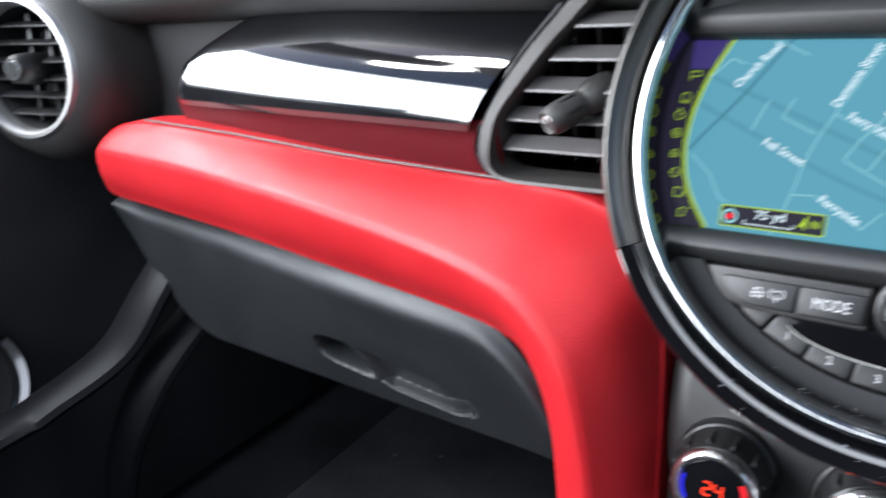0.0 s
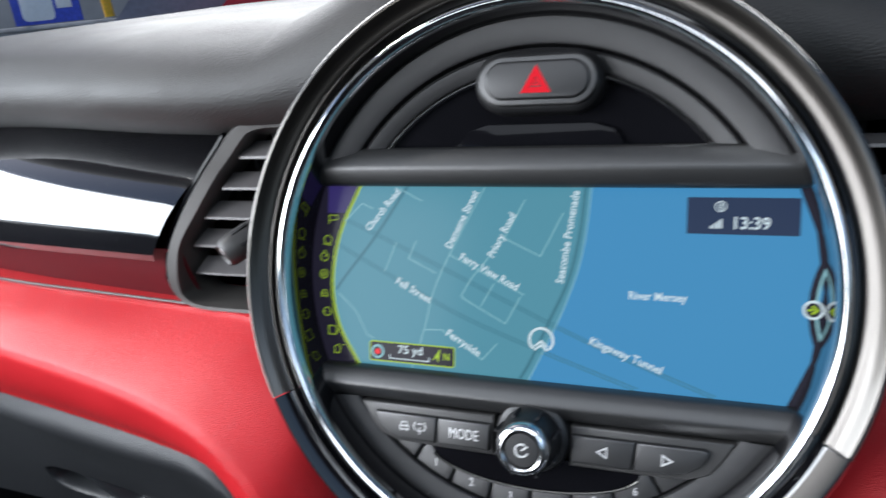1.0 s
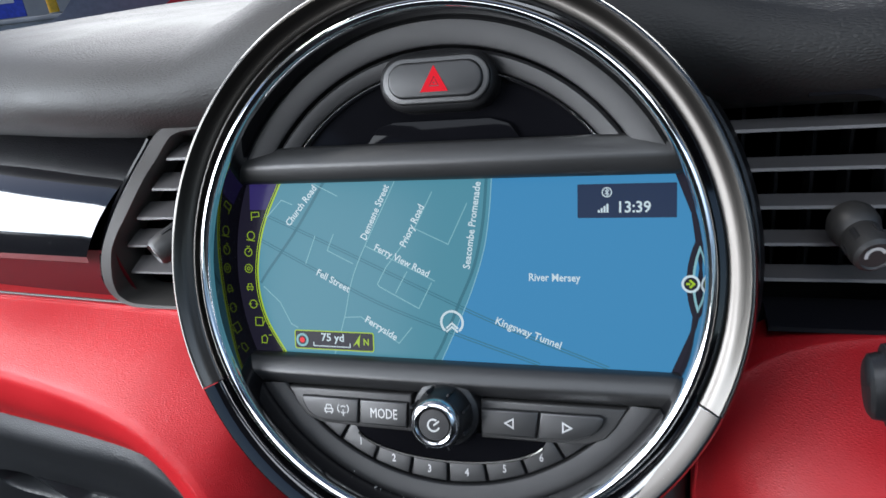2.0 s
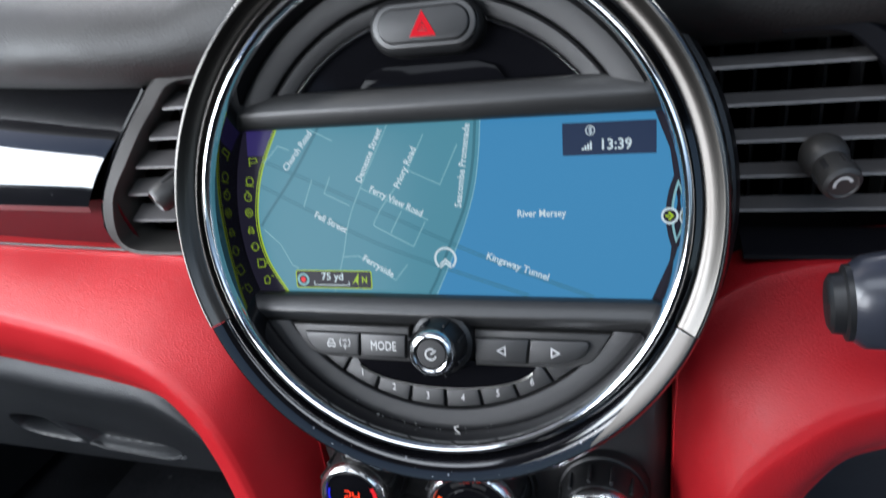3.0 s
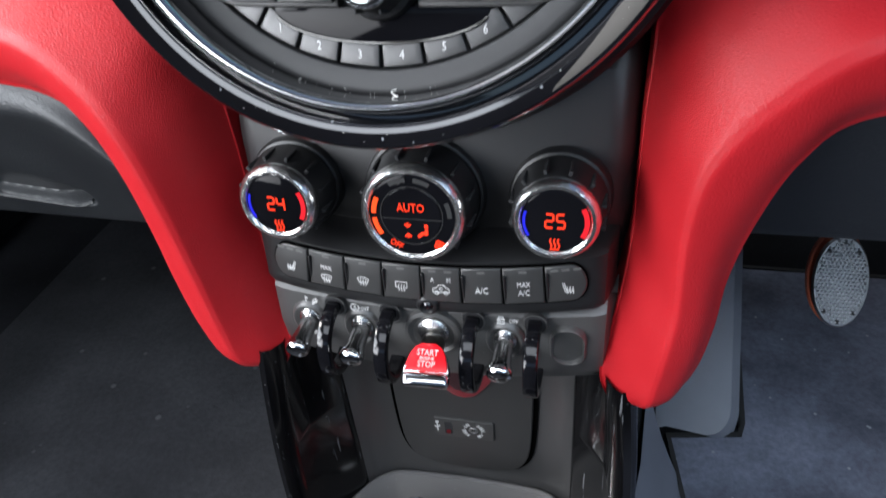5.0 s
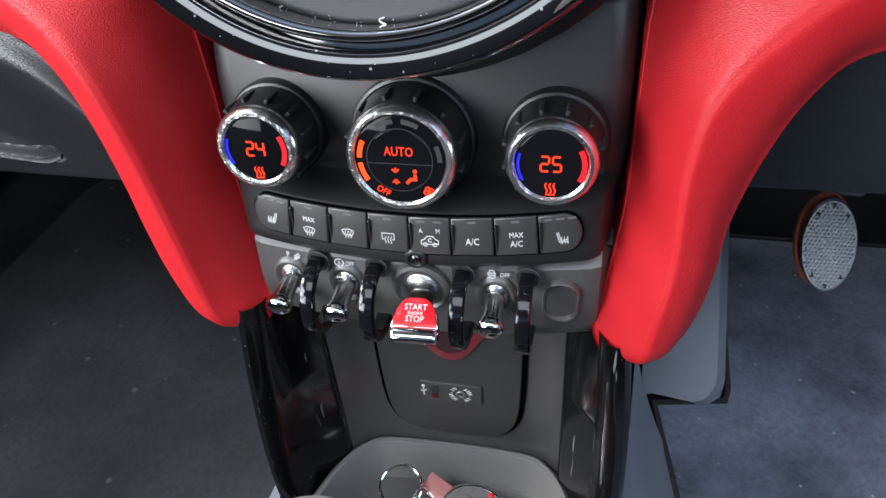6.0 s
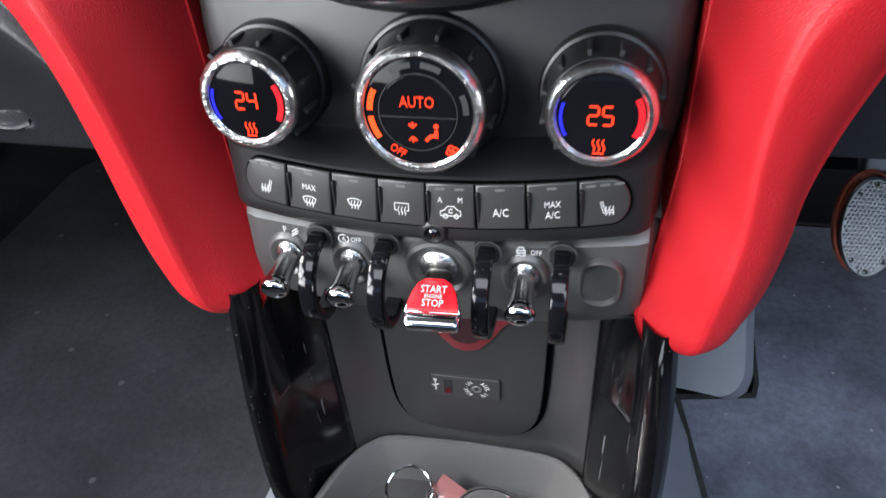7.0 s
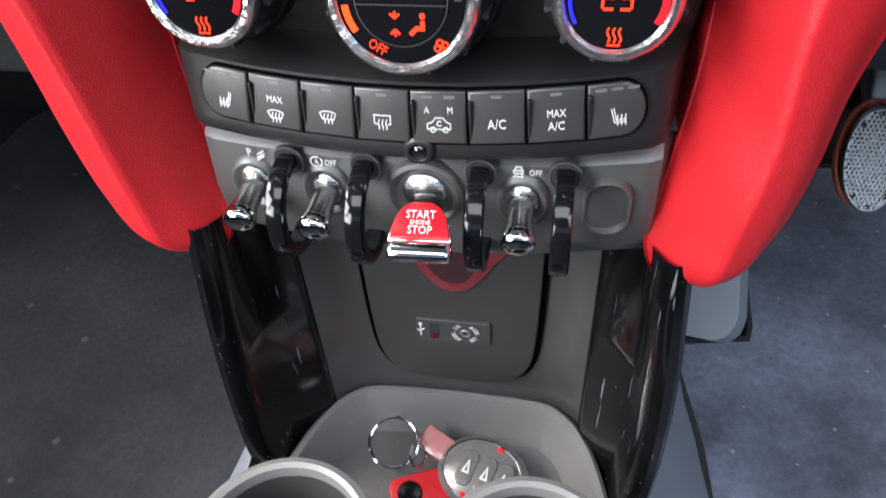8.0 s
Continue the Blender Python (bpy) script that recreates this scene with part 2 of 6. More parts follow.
def offset(poly, d):
    """The polygon drawn in by d."""
    n = len(poly)
    area = sum(poly[i][0] * poly[(i + 1) % n][1] - poly[(i + 1) % n][0] * poly[i][1] for i in range(n))
    s = 1 if area > 0 else -1
    out = []
    for i in range(n):
        p, q, r = Vector(poly[i - 1]), Vector(poly[i]), Vector(poly[(i + 1) % n])
        e1, e2 = (q - p).normalized(), (r - q).normalized()
        n1, n2 = Vector((-e1.y, e1.x)) * s, Vector((-e2.y, e2.x)) * s
        b = n1 + n2
        b = b / max(0.35, b.length_squared / 2) if b.length > 1e-6 else n1
        out.append((q.x + b.x * d, q.y + b.y * d))
    return out


def prism(poly, z0, z1, bevel=0.0):
    """A plate with a rounded upper edge."""
    rows = [[(x, y, z0) for x, y in poly]]
    if bevel:
        for k in range(4):
            a = math.pi / 2 * k / 3
            rows.append([(x, y, z1 - bevel + bevel * math.sin(a)) for x, y in offset(poly, bevel * (1 - math.cos(a)))])
    else:
        rows.append([(x, y, z1) for x, y in poly])
    bm = from_rows(rows, close_v=True, caps=True)
    return bm


def rounded(w, h, r, cx=0.0, cy=0.0, n=6):
    out = []
    for qx, qy, a in ((1, 1, 0), (-1, 1, 90), (-1, -1, 180), (1, -1, 270)):
        for i in range(n + 1):
            t = radians(a + 90 * i / n)
            out.append((cx + qx * (w / 2 - r) + r * math.cos(t), cy + qy * (h / 2 - r) + r * math.sin(t)))
    return out


def sector(r0, r1, a0, a1, cx=0.0, cy=0.0, n=12):
    out = []
    for r, u, v in ((r0, a0, a1), (r1, a1, a0)):
        for i in range(n + 1):
            a = radians(u + (v - u) * i / n)
            out.append((cx + r * math.cos(a), cy + r * math.sin(a)))
    return out


def tube(path, ra, rb=None, n=14, caps=True, up=(0, 0, 1)):
    """A round or oval bar along a path; ra across, rb along up; either may be a list."""
    path = [Vector(p) for p in path]
    rows = []
    for i, p in enumerate(path):
        d = (path[min(i + 1, len(path) - 1)] - path[max(i - 1, 0)]).normalized()
        side = d.cross(Vector(up))
        side = side.normalized() if side.length > 1e-5 else d.orthogonal().normalized()
        u = side.cross(d)
        a = ra[i] if isinstance(ra, (list, tuple)) else ra
        b = a if rb is None else (rb[i] if isinstance(rb, (list, tuple)) else rb)
        rows.append([p + side * a * math.cos(t) + u * b * math.sin(t) for t in (2 * math.pi * k / n for k in range(n))])
    return from_rows(rows, close_v=True, caps=caps)


def ribbon(lines, w, z0, z1):
    """Flat strokes of width w along 2D polylines."""
    bm = bmesh.new()
    for pts in lines:
        pts = [Vector(p) for p in pts]
        closed = (pts[0] - pts[-1]).length < 1e-7 and len(pts) > 2
        if closed:
            pts = pts[:-1]
        n = len(pts)
        rings = []
        for i, p in enumerate(pts):
            a = pts[i - 1] if (i or closed) else p
            b = pts[(i + 1) % n] if (i < n - 1 or closed) else p
            d1 = (p - a).normalized() if (p - a).length > 0 else (b - p).normalized()
            d2 = (b - p).normalized() if (b - p).length > 0 else d1
            m = Vector((-d1.y - d2.y, d1.x + d2.x))
            m = m.normalized() / max(0.5, math.cos(d1.angle(d2, 0) / 2)) if m.length > 1e-6 else Vector((-d1.y, d1.x))
            l, r = p + m * w / 2, p - m * w / 2
            rings.append([bm.verts.new((l.x, l.y, z0)), bm.verts.new((l.x, l.y, z1)), bm.verts.new((r.x, r.y, z1)), bm.verts.new((r.x, r.y, z0))])
        for i in range(n if closed else n - 1):
            a, b = rings[i], rings[(i + 1) % n]
            for j in range(4):
                bm.faces.new((a[j], a[(j + 1) % 4], b[(j + 1) % 4], b[j]))
        if not closed:
            bm.faces.new(rings[0])
            bm.faces.new(rings[-1])
    return bm


def arc(r, a0, a1, cx=0.0, cy=0.0, n=16):
    return [(cx + r * math.cos(radians(a0 + (a1 - a0) * i / n)), cy + r * math.sin(radians(a0 + (a1 - a0) * i / n))) for i in range(n + 1)]


def moved(bm, m):
    bm.transform(m)
    return bm


def merged(*bms):
    out = bmesh.new()
    for b in bms:
        me = bpy.data.meshes.new("tmp")
        b.to_mesh(me)
        b.free()
        out.from_mesh(me)
        bpy.data.meshes.remove(me)
    return out


def block(w, d, h, bevel=0.0, seg=2):
    bm = bmesh.new()
    bmesh.ops.create_cube(bm, size=1, matrix=Matrix.Diagonal((w, d, h, 1)))
    if bevel:
        bmesh.ops.bevel(bm, geom=bm.edges[:], offset=bevel, segments=seg, affect="EDGES", profile=0.5)
    return bm


def lettering(body, size, x, y, z, turn=0.0, squeeze=1.0, thick=0.00012, align="CENTER", bold=0.0):
    """A mesh of words in the built-in font, in the x-y plane."""
    cu = bpy.data.curves.new("words", "FONT")
    cu.body, cu.size, cu.align_x, cu.align_y, cu.extrude, cu.resolution_u, cu.offset = body, size, align, "CENTER", thick, 2, bold * size
    tmp = bpy.data.objects.new("words", cu)
    me = bpy.data.meshes.new_from_object(tmp)
    bm = bmesh.new()
    bm.from_mesh(me)
    bpy.data.objects.remove(tmp)
    bpy.data.meshes.remove(me)
    bm.transform(Matrix.Translation((x, y, z)) @ Matrix.Rotation(radians(turn), 4, "Z") @ Matrix.Diagonal((squeeze, 1, 1, 1)))
    return bm


def ease(a, b, x):
    """Smooth step from 0 at a to 1 at b; a may be the larger."""
    t = min(1, max(0, (x - a) / (b - a)))
    return t * t * (3 - 2 * t)


def lerp_keys(keys, u):
    """Value of a key table [(u, v)...] at u, smoothly."""
    for (a, va), (b, vb) in zip(keys, keys[1:]):
        if u <= b:
            return va + (vb - va) * ease(a, b, u)
    return keys[-1][1]


# ---- cabin shell ----
def quad_wall(name, pts, depth, mat, label, category):
    """A slab through four corners, thickened along its normal."""
    p = [Vector(q) for q in pts]
    nrm = (p[1] - p[0]).cross(p[3] - p[0]).normalized() * depth
    bm = from_rows([p, [q + nrm for q in p]], close_v=True, caps=True)
    return tagged(link(name, bm, mat, smooth=0), label, category, kind="structure")


FLOOR = -0.60
quad_wall("floor", [(-0.88, -1.73, FLOOR), (0.80, -1.73, FLOOR), (0.80, 0.65, FLOOR), (-0.88, 0.65, FLOOR)], -0.03, CARPET, "dark carpeted car floor", "floor")
for x0, x1, y0, y1 in ((-0.62, 0.62, -0.30, -0.10), (-0.62, 0.62, -1.6, -0.70), (-0.62, -0.38, -0.698, -0.302), (0.38, 0.62, -0.698, -0.302)):
    quad_wall("ceiling", [(x0, y0, 0.47), (x1, y0, 0.47), (x1, y1, 0.47), (x0, y1, 0.47)], 0.03, LINER, "anthracite cloth headliner round the roof window", "headliner")
quad_wall("wall_rear", [(-0.86, -1.7, FLOOR + 0.002), (0.80, -1.7, FLOOR + 0.002), (0.80, -1.7, 0.12), (-0.86, -1.7, 0.12)], 0.03, CARPET, "dark rear bulkhead under the rear window", "wall")
quad_wall("wall_front", [(-0.86, 0.62, FLOOR + 0.002), (0.80, 0.62, FLOOR + 0.002), (0.80, 0.62, 0.06), (-0.86, 0.62, 0.06)], -0.03, CARPET, "dark carpeted bulkhead behind the footwells", "wall")
for s, nm in ((-1, "wall_passenger_side"), (1, "wall_driver_side")):
    wx = -0.84 if s < 0 else 0.77
    quad_wall(nm, [(wx, -0.60, FLOOR), (wx, 0.65, FLOOR), (wx, 0.65, 0.08), (wx, -0.60, 0.08)], 0.03 * s, HARD, "black grained plastic car side", "wall")
    # left sill is cut low to pass the added fill lamp
    sill = -0.22 if s < 0 else 0.08
    quad_wall(nm + "_rear", [(wx, -1.7, FLOOR), (wx, -0.602, FLOOR), (wx, -0.602, sill), (wx, -1.7, sill)], 0.03 * s, HARD, "black plastic rear side of the cabin", "wall")
    bm = tube([(s * 0.84, 0.40, 0.06), (s * 0.77, 0.16, 0.28), (s * 0.64, -0.08, 0.46)], 0.035, 0.03, n=10)
    tagged(link("pillar", bm, LINER), "anthracite windscreen pillar", "pillar", kind="structure")
    bm = tube([(s * 0.76, -0.95, 0.07), (s * 0.66, -0.95, 0.47)], 0.06, 0.03, n=10, up=(0, 1, 0))
    tagged(link("pillar", bm, LINER), "anthracite centre pillar of the car", "pillar", kind="structure")


# ---- outside ----
bm = from_rows([[(-400, -400, -0.95), (400, -400, -0.95)], [(-400, 400, -0.95), (400, 400, -0.95)]])
ASPHALT = material("asphalt", (0.075, 0.075, 0.077), 0.85, grain=0.5, scale=60, vary=0.25)
tagged(link("ground", bm, ASPHALT, smooth=0), "grey asphalt of a car park", "ground", kind="structure")


def parked_car(x, y, turn, paint, label):
    t = thing("parked_car", label, "car", pose(x, y, -0.95, 0, 0, turn))
    prof = [(-2.05, 0.35), (-2.1, 0.75), (-1.3, 0.95), (-0.7, 1.42), (0.9, 1.45), (1.75, 1.0), (2.0, 0.85), (2.05, 0.4)]
    prof = [(p.x, p.y) for p in spline([(a, b, 0) for a, b in prof], 40)]
    rows = []
    for w, g in ((-0.86, 0.93), (-0.84, 0.99), (-0.6, 1.0), (0.0, 1.02), (0.6, 1.0), (0.84, 0.99), (0.86, 0.93)):
        rows.append([(a, w * (1 - 0.16 * ease(0.9, 1.45, b)), b * g) for a, b in prof])
    part("body", from_rows(rows, close_v=True, caps=True), paint, t)
    for s in (-1, 1):
        part("window", moved(prism([(-1.15, 0.98), (-0.62, 1.36), (0.75, 1.38), (1.4, 1.02)], 0, 0.02, 0.005), Matrix(((1, 0, 0, 0), (0, -0.1 * s, s, s * 0.86), (0, 1, 0, 0), (0, 0, 0, 1)))), GLOSS, t)
        for wx in (-1.3, 1.3):
            w = part("wheel", moved(lathe([(0.0, 0.1), (0.2, 0.1), (0.24, 0.08), (0.31, 0.1), (0.33, 0.05), (0.33, -0.08), (0.0, -0.08)], 28), Matrix.Translation((wx, s * 0.80, 0.33)) @ Matrix.Rotation(radians(-90 * s), 4, "X")), RUBBER, t)
    return t


parked_car(-5.6, 9.6, 30, REDPAINT, "red car parked outside on the asphalt")
parked_car(-8.1, 10.4, 25, GREYPLASTIC, "grey car parked outside on the asphalt")
SIGNBLUE = material("sign_blue", (0.06, 0.10, 0.62), 0.5)
SIGNWHITE = material("sign_white", (0.85, 0.85, 0.86), 0.5, vary=0.04)
YELLOW = material("post_yellow", (0.85, 0.45, 0.02), 0.5)
CONCRETE = material("pale_concrete", (0.36, 0.36, 0.37), 0.85, grain=0.4, scale=40, vary=0.2, blot=1.5)
RENDER = material("grey_wall_render", (0.30, 0.30, 0.31), 0.9, grain=0.3, scale=30, vary=0.18, blot=0.8)
t = thing("low_wall", "low pale concrete wall beside the car park", "wall", pose(-12.0, 12.2, -0.95, 0, 0, 0), kind="structure")
part("wall_body", moved(block(16.0, 0.24, 0.88, 0.01), Matrix.Translation((0, 0, 0.44))), CONCRETE, t)
part("coping", moved(block(16.0, 0.34, 0.09, 0.015), Matrix.Translation((0, 0, 0.925))), CONCRETE, t, "concrete coping")
t = thing("building", "plain grey rendered building beyond the car park", "building", pose(-16.0, 19.0, -0.95, 0, 0, 0), kind="structure")
part("wall", moved(block(44.0, 0.4, 9.0, 0.02), Matrix.Translation((0, 0, 4.5))), RENDER, t)
part("parapet", moved(block(44.4, 0.6, 0.3, 0.02), Matrix.Translation((0, 0, 9.15))), CONCRETE, t)
for k in range(7):
    part("pilaster", moved(block(0.5, 0.12, 9.0, 0.02), Matrix.Translation((-18 + 6 * k, -0.26, 4.5))), RENDER, t)
t = thing("sign_board", "blue sign board with white lettering bars on the wall", "sign", pose(-13.65, 12.2, 0.02, 0, 0, 20))
part("board", moved(block(1.5, 0.05, 1.5, 0.01), Matrix.Translation((0, 0, 0.77))), SIGNBLUE, t)
part("white_panel", moved(prism(rounded(0.72, 0.62, 0.12), 0.0, 0.01, 0.002), Matrix.Translation((-0.18, -0.028, 0.40)) @ Matrix.Rotation(radians(90), 4, "X")), SIGNWHITE, t, "white rounded panel")
part("lettering_bar", moved(block(0.34, 0.02, 0.22, 0.005), Matrix.Translation((0.42, -0.035, 0.42))), SIGNWHITE, t)
for bx in (-0.5, 0.5):
    part("post", moved(lathe([(0.0, 0.0), (0.03, 0.0), (0.03, 0.3), (0.0, 0.3)], 12), Matrix.Translation((bx, 0.03, 0))), STEEL, t)
t = thing("marker_post", "yellow marker post standing on the low wall", "post", pose(-11.95, 12.2, 0.02, 0, -3, 0))
part("post", lathe([(0.0, 0.0), (0.10, 0.0), (0.10, 1.75), (0.08, 1.84), (0.0, 1.86)], 20), YELLOW, t)
part("base", lathe([(0.0, 0.0), (0.14, 0.0), (0.14, 0.02), (0.105, 0.03), (0.0, 0.03)], 20), STEEL, t)


# ---- dashboard ----
dash = thing("dashboard", "black grained dashboard with padded red leather trim", "dashboard")

# soft upper pad: rolls from the vents over to the windscreen
rows = []
for i in range(61):
    x = -0.835 + 1.595 * i / 60
    ax = abs(x)
    k = 0.018 * ease(0.25, 0.6, ax)
    hump = 0.026 * (1 - ease(0.07, 0.15, ax))
    fall = 0.018 * ease(0.42, 0.80, ax)
    # over the gloss strips the roll stands further back
    back = 0.036 * ease(0.16, 0.38, ax) - 0.020 * ease(0.38, 0.62, ax)
    kb = k + 0.75 * back
    k += back
    keys = [(x, 0.076 + k, 0.0395), (x, 0.052 + k, 0.0450), (x, 0.035 + k, 0.0560 + hump * 0.2), (x, 0.030 + k, 0.0690 + hump * 0.45), (x, 0.038 + k, 0.0815 + hump * 0.8), (x, 0.062 + kb, 0.0920 + hump), (x, 0.105 + kb, 0.0985 + hump), (x, 0.22, 0.102 - fall * 0.5 + hump * 0.8), (x, 0.38, 0.105 - fall + hump * 0.3), (x, 0.50, 0.105 - fall), (x, 0.54, 0.088 - fall)]
    rows.append(spline(keys, 36))
part("upper_pad", from_rows(rows), SOFT, dash, "grained soft black dash top")
# dark recess board behind the strip and vents
part("carrier", moved(block(1.46, 0.02, 0.16, 0.004), Matrix.Translation((0, 0.125, 0.0))), DARK, dash)
part("windscreen_seal", tube([(-0.75, 0.535, 0.074), (-0.4, 0.55, 0.091), (0, 0.555, 0.093), (0.4, 0.55, 0.091), (0.75, 0.535, 0.074)], 0.012, 0.008, n=10), RUBBER, dash, "black windscreen seal")


def red_trim(s):
    """Padded trim that runs under the vents and turns down beside the console; s is -1 for the passenger's side."""
    back = [(-0.640, 0.058, -0.050), (-0.600, 0.052, -0.040), (-0.535, 0.047, -0.036), (-0.456, 0.046, -0.040), (-0.339, 0.044, -0.047), (-0.240, 0.041, -0.050), (-0.150, 0.030, -0.052), (-0.108, 0.016, -0.075), (-0.102, 0.014, -0.115), (-0.101, 0.014, -0.160), (-0.100, 0.010, -0.210), (-0.0940, 0.002, -0.260), (-0.0905, -0.007, -0.282), (-0.0960, -0.011, -0.2975)]
    ridge = [(-0.635, 0.036, -0.064), (-0.609, 0.026, -0.060), (-0.555, 0.020, -0.060), (-0.480, 0.013, -0.061), (-0.355, -0.002, -0.066), (-0.250, -0.014, -0.075), (-0.180, -0.026, -0.086), (-0.148, -0.031, -0.108), (-0.134, -0.033, -0.135), (-0.127, -0.033, -0.170), (-0.122, -0.033, -0.215), (-0.1185, -0.032, -0.260), (-0.1160, -0.029, -0.286), (-0.1090, -0.013, -0.3000)]
    outer = [(-0.650, 0.046, -0.084), (-0.632, 0.040, -0.104), (-0.560, 0.036, -0.109), (-0.460, 0.028, -0.112), (-0.328, 0.014, -0.117), (-0.230, 0.000, -0.119), (-0.1815, -0.010, -0.122), (-0.1625, -0.015, -0.138), (-0.1530, -0.017, -0.165), (-0.1497, -0.017, -0.198), (-0.1480, -0.017, -0.230), (-0.1440, -0.017, -0.260), (-0.1365, -0.014, -0.283), (-0.122, -0.006, -0.2960)]
    if s > 0:
        # the driver's pad is a little slimmer and ends higher
        ridge = [(x + 0.008 * ease(-0.100, -0.130, z) - 0.008 * ease(-0.150, -0.215, z), y, z + 0.004 * ease(-0.20, -0.29, z)) for x, y, z in ridge]
        outer = [(x + 0.0055 * ease(-0.150, -0.190, z), y, z + 0.004 * ease(-0.20, -0.29, z)) for x, y, z in outer]
        back = [(x, y, z + 0.003 * ease(-0.20, -0.29, z)) for x, y, z in back]
    nu = 96
    a, b, c = spline(back, nu), spline(ridge, nu), spline(outer, nu)
    rows = []
    for i in range(nu):
        A, B, C = a[i], b[i], c[i]
        tuck = C + Vector((0, 0.035, 0.004))
        tuck2 = A + Vector((0, 0.03, 0))
        m1 = A.lerp(B, 0.5) + (B - C).normalized() * 0.002
        e1 = A.lerp(B, 0.86)
        e2 = B.lerp(C, 0.16)
        m2 = B.lerp(C, 0.55) + (B - A).normalized() * 0.0025
        m3 = B.lerp(C, 0.93)
        rows.append(spline([tuck2, A, A.lerp(B, 0.08), m1, e1, B.lerp(A.lerp(C, 0.5), 0.10), e2, m2, m3, C + Vector((0, 0.004, -0.001)), tuck], 44))
    for r in rows:
        for p in r:
            p.x *= -s
    bm = from_rows(rows, caps=True)
    return part("red_pad", bm, RED, dash, "bright red padded leather trim")


red_trim(-1)
red_trim(1)

for s in (-1, 1):
    # gloss strip, end curved round the centre vent
    rows = []
    for i in range(41):
        u = i / 40
        row = []
        for j in range(17):
            v = j / 16
            z = -0.022 + 0.074 * v
            xr = -0.2275 + 0.033 * v + 0.020 * v ** 2
            xl = -0.542 + 0.055 * ease(0.35, 1.0, v)
            x = xl + (xr - xl) * u
            y = 0.028 + 0.028 * (abs(x) - 0.20) / 0.34 + 0.064 * v - 0.017 * math.sin(math.pi * v)
            edge = min(v, 1 - v)
            y += 0.003 * (1 - ease(0, 0.02, edge)) + 0.022 * (1 - ease(0, 0.06, u))
            row.append((-s * x, y, z))
        rows.append(row)
    part("gloss_strip", from_rows(rows), GLOSS, dash, "piano black gloss strip")
    # red underline below the strip, its red darkened for the shade it sits in
    rows = []
    for i in range(31):
        x = -0.535 + 0.325 * i / 30
        y = 0.030 + 0.026 * (abs(x) - 0.20) / 0.34
        rows.append([(-s * x, y + 0.006, -0.016), (-s * x, y + 0.008, -0.026), (-s * x, y + 0.0125, -0.040), (-s * x, y + 0.016, -0.054)])
    part("red_underline", from_rows(rows), DARKRED, dash, "red strip under the gloss panel, darkened for shade")
    part("seam_line", tube([(-s * -0.56, 0.044, -0.034), (-s * -0.45, 0.043, -0.0385), (-s * -0.34, 0.0405, -0.0450), (-s * -0.21, 0.036, -0.0485)], 0.0009, n=8), GREYED, dash, "thin grey piping")

